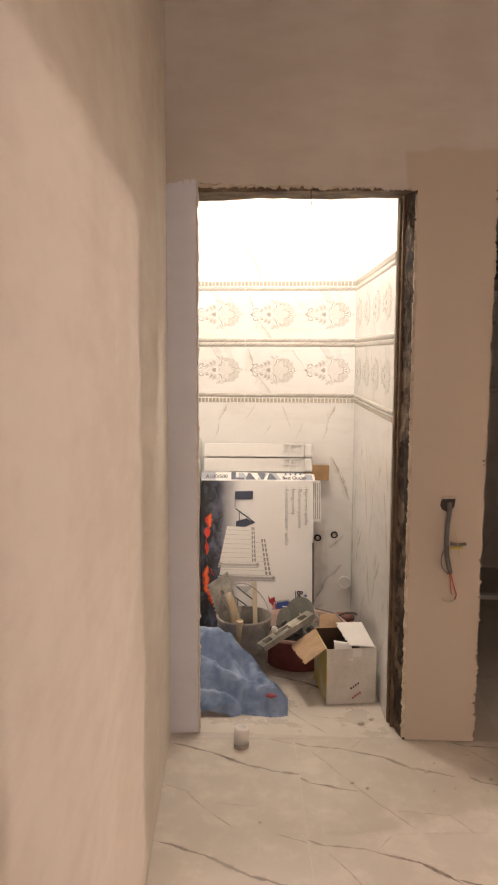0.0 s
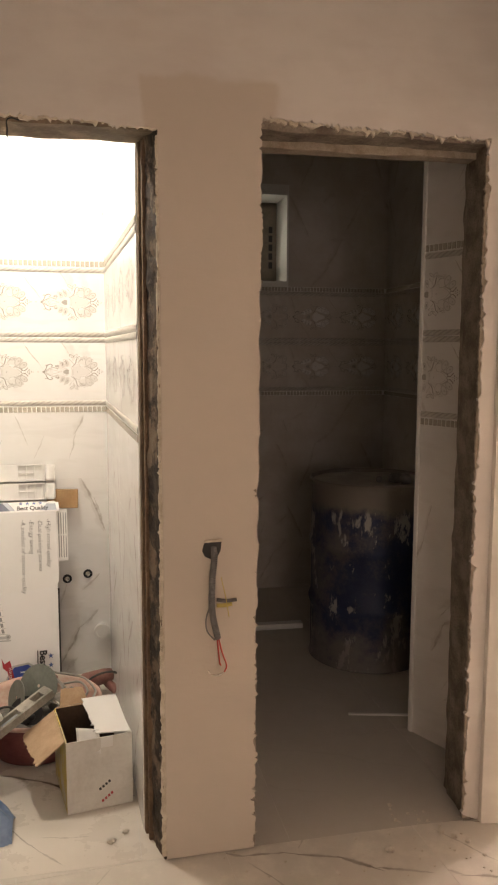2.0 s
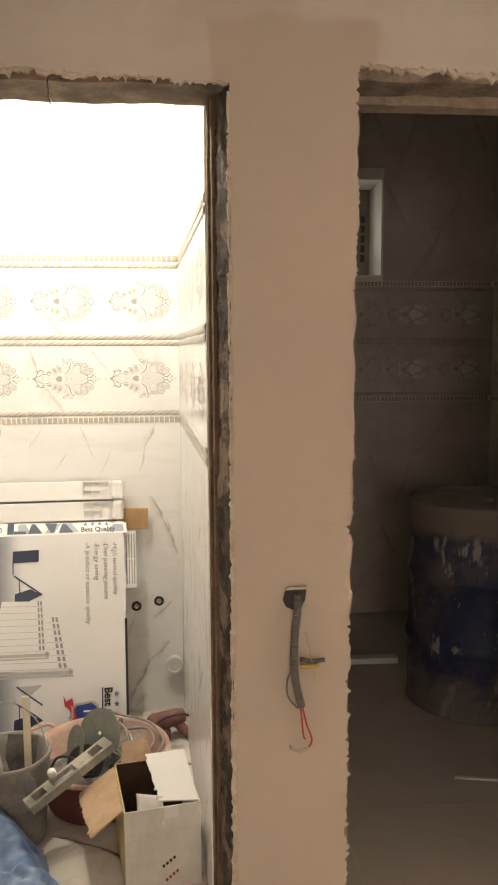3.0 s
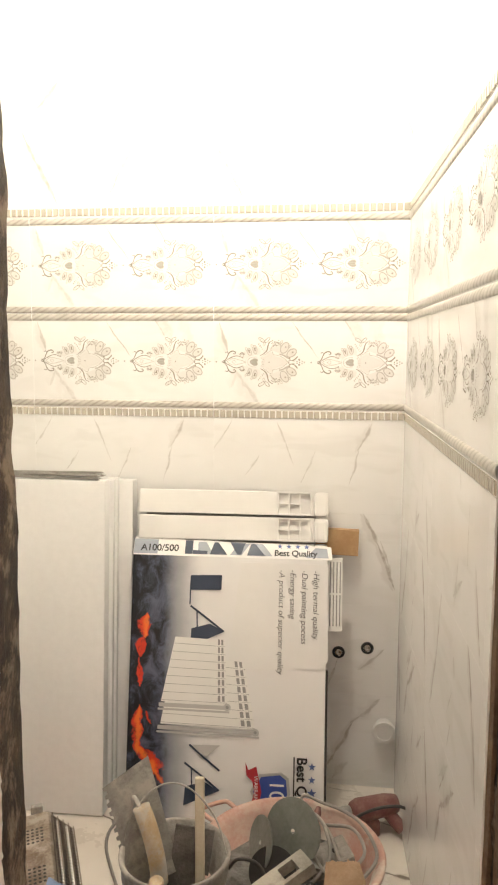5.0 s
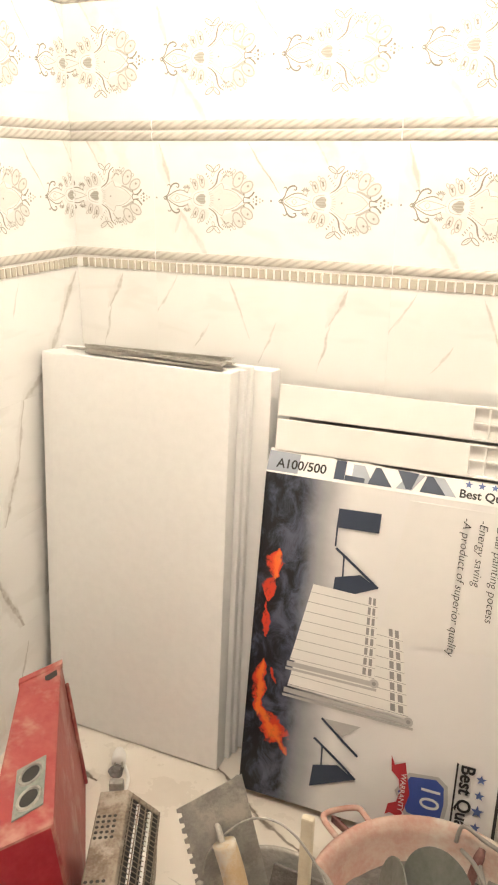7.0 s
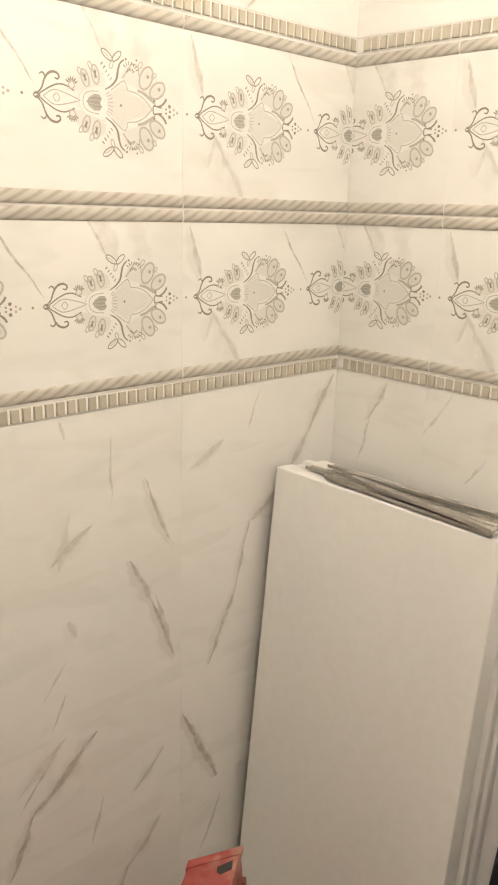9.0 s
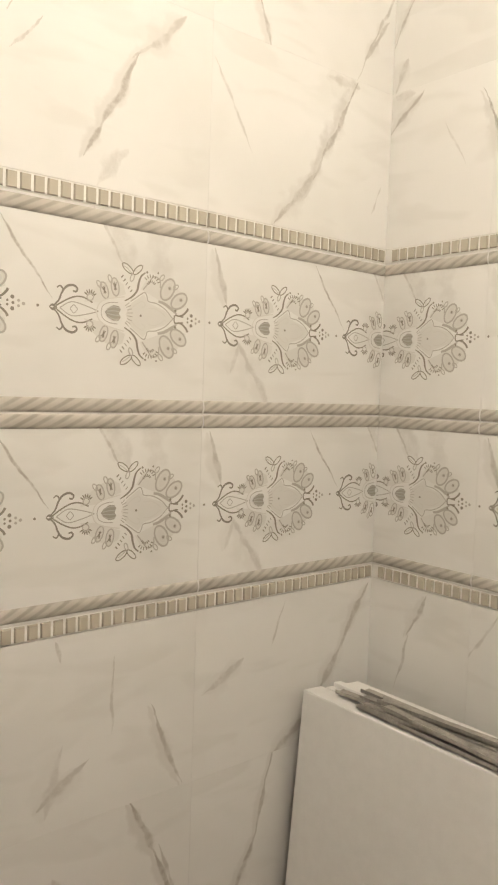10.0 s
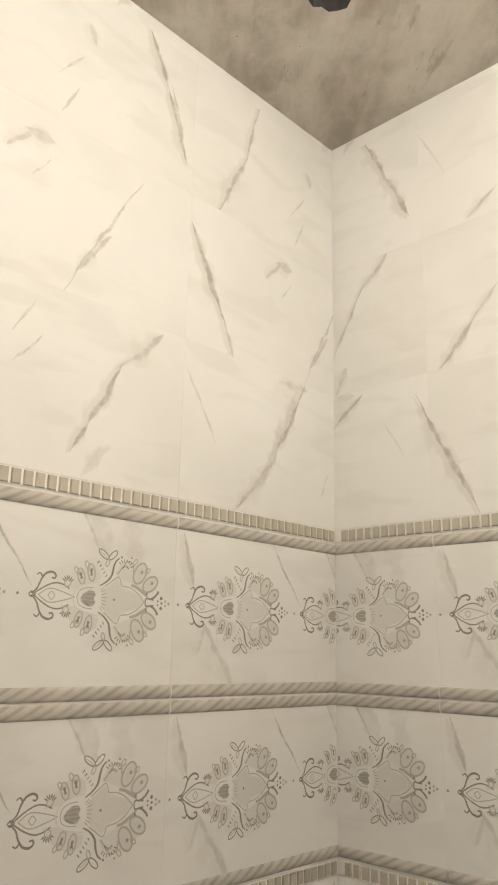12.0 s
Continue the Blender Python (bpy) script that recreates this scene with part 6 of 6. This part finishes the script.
for name, pts, r, mat, lab in (("floor_cable", [(0.320, 3.610, 0.006), (0.352, 3.575, 0.006), (0.372, 3.52, 0.006), (0.385, 3.44, 0.006), (0.43, 3.38, 0.006)], 0.0045, WHITEPLASTIC, "pale cable running along the floor"), ("floor_cable", [(0.700, 3.36, 0.005), (0.650, 3.45, 0.005), (0.600, 3.55, 0.005), (0.585, 3.63, 0.005), (0.60, 3.70, 0.005)], 0.0045, CABLE, "grey cable on the floor beside foam boards")):
    cable = base(name, pose(0, 0, 0), lab, "cable", "cables on the floor")
    bm = BM()
    tube(bm, pts, r, 8, 8)
    part("cord", bm, mat, cable, smooth=True)

# small pinkish bracket on the floor
br = base("clamp_frame", pose(0.905, 3.640, 0.0, 0, 0, -28), "small dusty pink clamp frame on the floor", "clamp")
bm = BM()
for lo_, hi_ in (((-0.05, 0.0, 0), (-0.042, 0.07, 0.02)), ((0.042, 0.0, 0), (0.05, 0.07, 0.02)), ((-0.042, 0.062, 0), (0.042, 0.07, 0.02)), ((-0.042, 0.0, 0), (0.042, 0.008, 0.02))):
    box(bm, lo_, hi_, 0.002)
part("frame", bm, DRILLRED, br)

# hand drill behind the basin
drill = base("hand_drill", pose(1.345, 3.735, 0.0, 0, 0, 205), "dusty red electric hand drill lying on the floor", "drill")
bm = BM()
lathe(bm, [(0.0, -0.10), (0.026, -0.095), (0.033, -0.06), (0.034, 0.03), (0.026, 0.05), (0.018, 0.056), (0.0, 0.056)], 24, pose(0, 0, 0.078, 0, 90, 0))
tube(bm, [(-0.06, 0.0, 0.07), (-0.075, 0.02, 0.045), (-0.095, 0.05, 0.022)], 0.019, 12, 4)
box(bm, (-0.03, -0.03, 0.0), (0.02, 0.03, 0.05), 0.006)
part("body", bm, DRILLRED, drill, smooth=True)
bm = BM()
lathe(bm, [(0.0, 0.056), (0.017, 0.056), (0.019, 0.075), (0.016, 0.09), (0.008, 0.10), (0, 0.10)], 20, pose(0, 0, 0.078, 0, 90, 0))
part("chuck", bm, STEEL, drill, smooth=True)
bm = BM()
tube(bm, [(-0.095, 0.05, 0.03), (-0.10, 0.08, 0.09), (-0.05, 0.10, 0.135), (0.02, 0.085, 0.13), (0.06, 0.03, 0.07), (0.09, 0.02, 0.012)], 0.0045, 8, 8)
part("cord", bm, DARKCABLE, drill, smooth=True)

# white rag by the left wall
rag = base("white_bag", pose(0.30, 3.135, 0.0), "crumpled white plastic bag on the floor", "bag")
bm = BM()
bmesh.ops.create_icosphere(bm, subdivisions=4, radius=1.0)
for v in bm.verts:
    k = 1 + 0.35 * noise.noise(v.co * 2.2) + 0.12 * noise.noise(v.co * 6)
    v.co = Vector((v.co.x * 0.05 * k, v.co.y * 0.055 * k, max(-0.0, v.co.z * 0.10 * k)))
part("film", bm, WHITECARD, rag, smooth=True)

# ---- on the doorstep ----
cup = base("plastic_cup", pose(0.926, 2.495, 0.0) @ Matrix.Diagonal((1.28, 1.28, 0.98, 1)), "small white cup on the floor, grey foot for its shadow", "cup")
bm = BM()
lathe(bm, [(0.0, 0.016), (0.021, 0.016), (0.0225, 0.07), (0.020, 0.079), (0.016, 0.079), (0.014, 0.072), (0.0, 0.070)], 28)
part("body", bm, WHITEPLASTIC, cup, smooth=True)
# grey foot stands in for the cup's short shadow
bm = BM()
lathe(bm, [(0.0, 0.0), (0.022, 0.0), (0.0225, 0.0155), (0.0, 0.0155)], 28)
part("base", bm, GREYPLASTIC, cup, smooth=False)


def crumb(x, y, r, seed):
    thing = base("plaster_crumb", pose(x, y, r * 0.35), "crumb of broken plaster on the floor", "rubble", "crumbs on the floor")
    bm_ = BM()
    bmesh.ops.create_icosphere(bm_, subdivisions=2, radius=r)
    for v in bm_.verts:
        v.co *= 1 + 0.5 * noise.noise(v.co / r * 1.3 + Vector((seed, 0, 0)))
        v.co.z = max(v.co.z * 0.7, -r * 0.34)
    part("lump", bm_, STONE, thing)


rnd = random.Random(12)
for x, y, r in ((2.211, 2.495, 0.013), (1.395, 2.705, 0.013), (1.44, 2.745, 0.010), (1.60, 2.36, 0.007), (2.43, 2.52, 0.010), (2.46, 2.49, 0.008), (2.40, 2.545, 0.009), (1.33, 2.27, 0.008), (1.38, 2.24, 0.006), (2.11, 2.20, 0.007), (1.82, 2.33, 0.005), (1.02, 2.02, 0.006)):
    crumb(x, y, r, x * 7)
for k in range(26):
    crumb(rnd.uniform(2.28, 2.50), rnd.uniform(2.40, 2.72), rnd.uniform(0.002, 0.007), k + 50)
for k in range(34):
    crumb(rnd.uniform(1.6, 2.5), rnd.uniform(2.1, 2.62), rnd.uniform(0.0018, 0.0042), k)

# ---- wiring on the pier ----
wire = base("wall_conduit", pose(1.681, 2.585, 0.935), "unfinished electrical outlet with a dangling corrugated conduit and wires", "conduit")
# plate on the wall, coloured as the recess's shade
bm = BM()
prism(bm, [(-0.022, -0.010), (-0.017, 0.010), (-0.012, 0.017), (0.034, 0.016), (0.031, -0.010), (0.022, -0.028), (0.002, -0.034), (-0.014, -0.026)], "y", -0.0015, 0.004)
part("recess", bm, SHADE, wire, "flat black shape for the shade of a knocked-out recess")
bm = BM()
prism(bm, [(-0.018, 0.016), (0.034, 0.017), (0.034, 0.023), (-0.012, 0.022)], "y", -0.010, 0.0)
part("plaster_lip", bm, CHALK, wire)
bm = BM()
tube(bm, [(0.012, 0.002, 0.0), (0.010, -0.018, -0.035), (0.004, -0.022, -0.08), (0.002, -0.022, -0.15), (0.006, -0.022, -0.20), (0.020, -0.020, -0.262)], 0.0092, 14, 18, 0.10)
part("corrugated_sleeve", bm, CONDUIT, wire, smooth=False)
bm = BM()
tube(bm, [(0.004, -0.012, -0.16), (-0.012, -0.012, -0.20), (-0.010, -0.012, -0.24), (0.012, -0.014, -0.268)], 0.0022, 6, 6)
part("side_wire", bm, CONDUIT, wire, smooth=True)
for pts in ([(0.018, -0.018, -0.262), (0.022, -0.016, -0.30), (0.026, -0.014, -0.335), (0.030, -0.014, -0.345)], [(0.022, -0.018, -0.262), (0.034, -0.016, -0.31), (0.046, -0.014, -0.345), (0.040, -0.014, -0.365)]):
    bm = BM()
    tube(bm, pts, 0.0022, 6, 6)
    part("red_wire", bm, REDWIRE, wire, smooth=True)
bm = BM()
tube(bm, [(0.040, -0.014, -0.365), (0.020, -0.014, -0.374), (-0.002, -0.014, -0.368), (-0.006, -0.014, -0.358)], 0.0022, 6, 6)
part("bare_end", bm, CHROME, wire, smooth=True)
bm = BM()
tube(bm, [(0.018, -0.012, -0.150), (0.045, -0.016, -0.154), (0.075, -0.020, -0.150)], 0.0055, 8, 4)
part("screw_stub", bm, DARKCEMENT, wire, smooth=True)
bm = BM()
tube(bm, [(0.018, -0.010, -0.168), (0.04, -0.012, -0.168), (0.062, -0.014, -0.164)], 0.006, 8, 4)
part("screw_stub", bm, YELLOWWIRE, wire, smooth=True)
bm = BM()
tube(bm, [(0.030, -0.014, -0.085), (0.042, -0.020, -0.14), (0.052, -0.020, -0.20)], 0.0013, 5, 4)
part("yellow_wire", bm, YELLOWWIRE, wire, smooth=True)

# wire hanging from the lintel
hang = base("lintel_wire", pose(1.166, 2.583, 2.058), "thin twisted wire hanging from the timber lintel", "wire")
bm = BM()
tube(bm, [(0.030, 0.004, 0.008), (0.010, -0.004, 0.010), (0.0, -0.006, 0.002), (0.001, -0.004, -0.018), (0.000, -0.002, -0.032), (0.004, 0.0, -0.046)], 0.0018, 6, 6)
part("strand", bm, BLACK, hang, smooth=True)
bm = BM()
tube(bm, [(0.0, -0.002, -0.030), (0.014, 0.0, -0.046), (0.010, 0.0, -0.056), (0.002, 0.0, -0.040)], 0.0011, 6, 6)
part("strand", bm, CABLE, hang, smooth=True)

# ---- toilet room ----
drum = base("oil_drum", pose(2.690, 3.985, 0.0), "dirty blue steel drum splashed with cement", "drum")
bm = BM()
prof = [(0.0, 0.012), (0.270, 0.012), (0.278, 0.0), (0.288, 0.006), (0.284, 0.018), (0.281, 0.03)]
for z in (0.29, 0.575):
    prof += [(0.281, z - 0.03), (0.287, z - 0.018), (0.292, z), (0.287, z + 0.018), (0.281, z + 0.03)]
prof += [(0.281, 0.855), (0.286, 0.868), (0.290, 0.876), (0.286, 0.884), (0.278, 0.882), (0.274, 0.865)]
lathe(bm, prof, 72)
part("shell", bm, DRUM, drum, smooth=True)
bm = BM()
top = []
lathe(bm, [(0.0, 0.874), (0.10, 0.871), (0.20, 0.869), (0.274, 0.867)], 40)
for v in bm.verts:
    v.co.z += 0.010 * noise.noise(v.co * 9)
part("cement_crust", bm, CEMENTTOP, drum)
bm = BM()
for k in range(7):
    rr = random.Random(k)
    bmesh.ops.create_icosphere(bm, subdivisions=2, radius=rr.uniform(0.012, 0.03), matrix=pose(0.06 + rr.uniform(-0.07, 0.07), -0.10 + rr.uniform(-0.05, 0.05), 0.888))
part("lump", bm, DARKCEMENT, drum)["kind"] = "stuff"
strip = base("plastic_profile", pose(2.378, 3.350, 0.0, 0, 0, -13.5), "thin white plastic profile lying on the floor", "profile")
bm = BM()
box(bm, (0, 0, 0), (0.36, 0.014, 0.006), 0.001)
part("bar", bm, WHITEPLASTIC, strip)
sill = base("white_profile", pose(1.75, 4.385, 0.0, 0, 0, -2), "long white profile lying on the toilet floor", "profile")
bm = BM()
box(bm, (0, 0, 0), (0.72, 0.05, 0.030), 0.004)
part("bar", bm, WHITEPLASTIC, sill)
bm = BM()
box(bm, (-0.003, -0.006, 0), (0.010, 0.012, TOP - 0.001), 0.002)
part("edge_profile", bm, WHITEPLASTIC, wall_toilet_east, "white tile edge profile", pose(2.571, 3.174, 0, 0, 0, 18))

# ---- floor tiles ----
def clip(poly, axis, lim, sign):
    out = []
    for i, p in enumerate(poly):
        q = poly[(i + 1) % len(poly)]
        a_, b_ = sign * (p[axis] - lim), sign * (q[axis] - lim)
        if a_ <= 0:
            out.append(p)
        if a_ * b_ < 0:
            k = a_ / (a_ - b_)
            out.append((p[0] + (q[0] - p[0]) * k, p[1] + (q[1] - p[1]) * k))
    return out


def lay_floor(x0, x1, y0, y1, ox, oy, turn, size=0.6, mat=None):
    c, s = math.cos(radians(turn)), math.sin(radians(turn))
    g = 0.0006
    for i in range(-6, 9):
        for j in range(-8, 9):
            quad = [(i * size + g, j * size + g), ((i + 1) * size - g, j * size + g), ((i + 1) * size - g, (j + 1) * size - g), (i * size + g, (j + 1) * size - g)]
            quad = [(ox + c * x - s * y, oy + s * x + c * y) for x, y in quad]
            for axis, lim, sign in ((0, x0, -1), (0, x1, 1), (1, y0, -1), (1, y1, 1)):
                quad = clip(quad, axis, lim, sign) if len(quad) > 2 else []
            if len(quad) > 2:
                bm_ = BM()
                at = (ox + (c * i - s * j) * size, oy + (s * i + c * j) * size)
                prism(bm_, [(c * (x - at[0]) + s * (y - at[1]), c * (y - at[1]) - s * (x - at[0])) for x, y in quad], "z", -0.008, -0.001)
                part("floor_tile", bm_, mat or (FLOOR if i >= 0 else FLOOR_Q), floor, m=pose(*at, 0, 0, 0, turn))


lay_floor(0.55, 4.5, -1.75, 2.60, 1.17, 1.975, 4.2)
lay_floor(-0.005, 1.60, 2.6005, 4.0, 0.28, 2.60, 0.0, mat=BATHFLOOR)
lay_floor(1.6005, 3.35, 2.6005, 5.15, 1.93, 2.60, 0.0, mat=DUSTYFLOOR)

# ---- wall tiles, last ----
tiled(wall_bath_north, (0.0, YB), (1.437, YB), [(0.0, 0.237, 0.363), (0.237, 0.837, 0.0), (0.837, 1.437, 0.0)], other=True)
tiled(wall_bath_west, (0.0, 2.746), (0.0, YB), [(0.0, 0.197, 0.403), (0.197, 0.797, 0.0), (0.797, 1.239, 0.0)])
tiled(wall_bath_east, (1.437, YB), (1.496, 2.746), [(0.0, 0.6, 0.0), (0.6, 1.2, 0.0), (1.2, 1.24, 0.0)])
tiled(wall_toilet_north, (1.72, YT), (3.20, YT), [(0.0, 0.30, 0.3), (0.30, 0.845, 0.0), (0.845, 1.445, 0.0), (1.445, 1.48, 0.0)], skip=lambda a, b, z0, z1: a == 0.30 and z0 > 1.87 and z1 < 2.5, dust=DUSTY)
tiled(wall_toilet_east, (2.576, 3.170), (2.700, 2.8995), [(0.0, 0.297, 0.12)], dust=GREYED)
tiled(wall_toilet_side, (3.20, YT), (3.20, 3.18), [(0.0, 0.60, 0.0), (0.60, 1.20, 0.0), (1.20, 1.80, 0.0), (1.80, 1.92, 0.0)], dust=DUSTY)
# unseen bathroom side of the door wall, tiled to bounce light inwards
tiled(wall_north, (1.490, 2.7555), (0.002, 2.7555), [(0.0, 0.772, 0.0), (0.772, 1.172, 0.2), (1.172, 1.488, 0.0)], skip=lambda a, b, z0, z1: a == 0.0 and z0 < 2.1, trim=False)
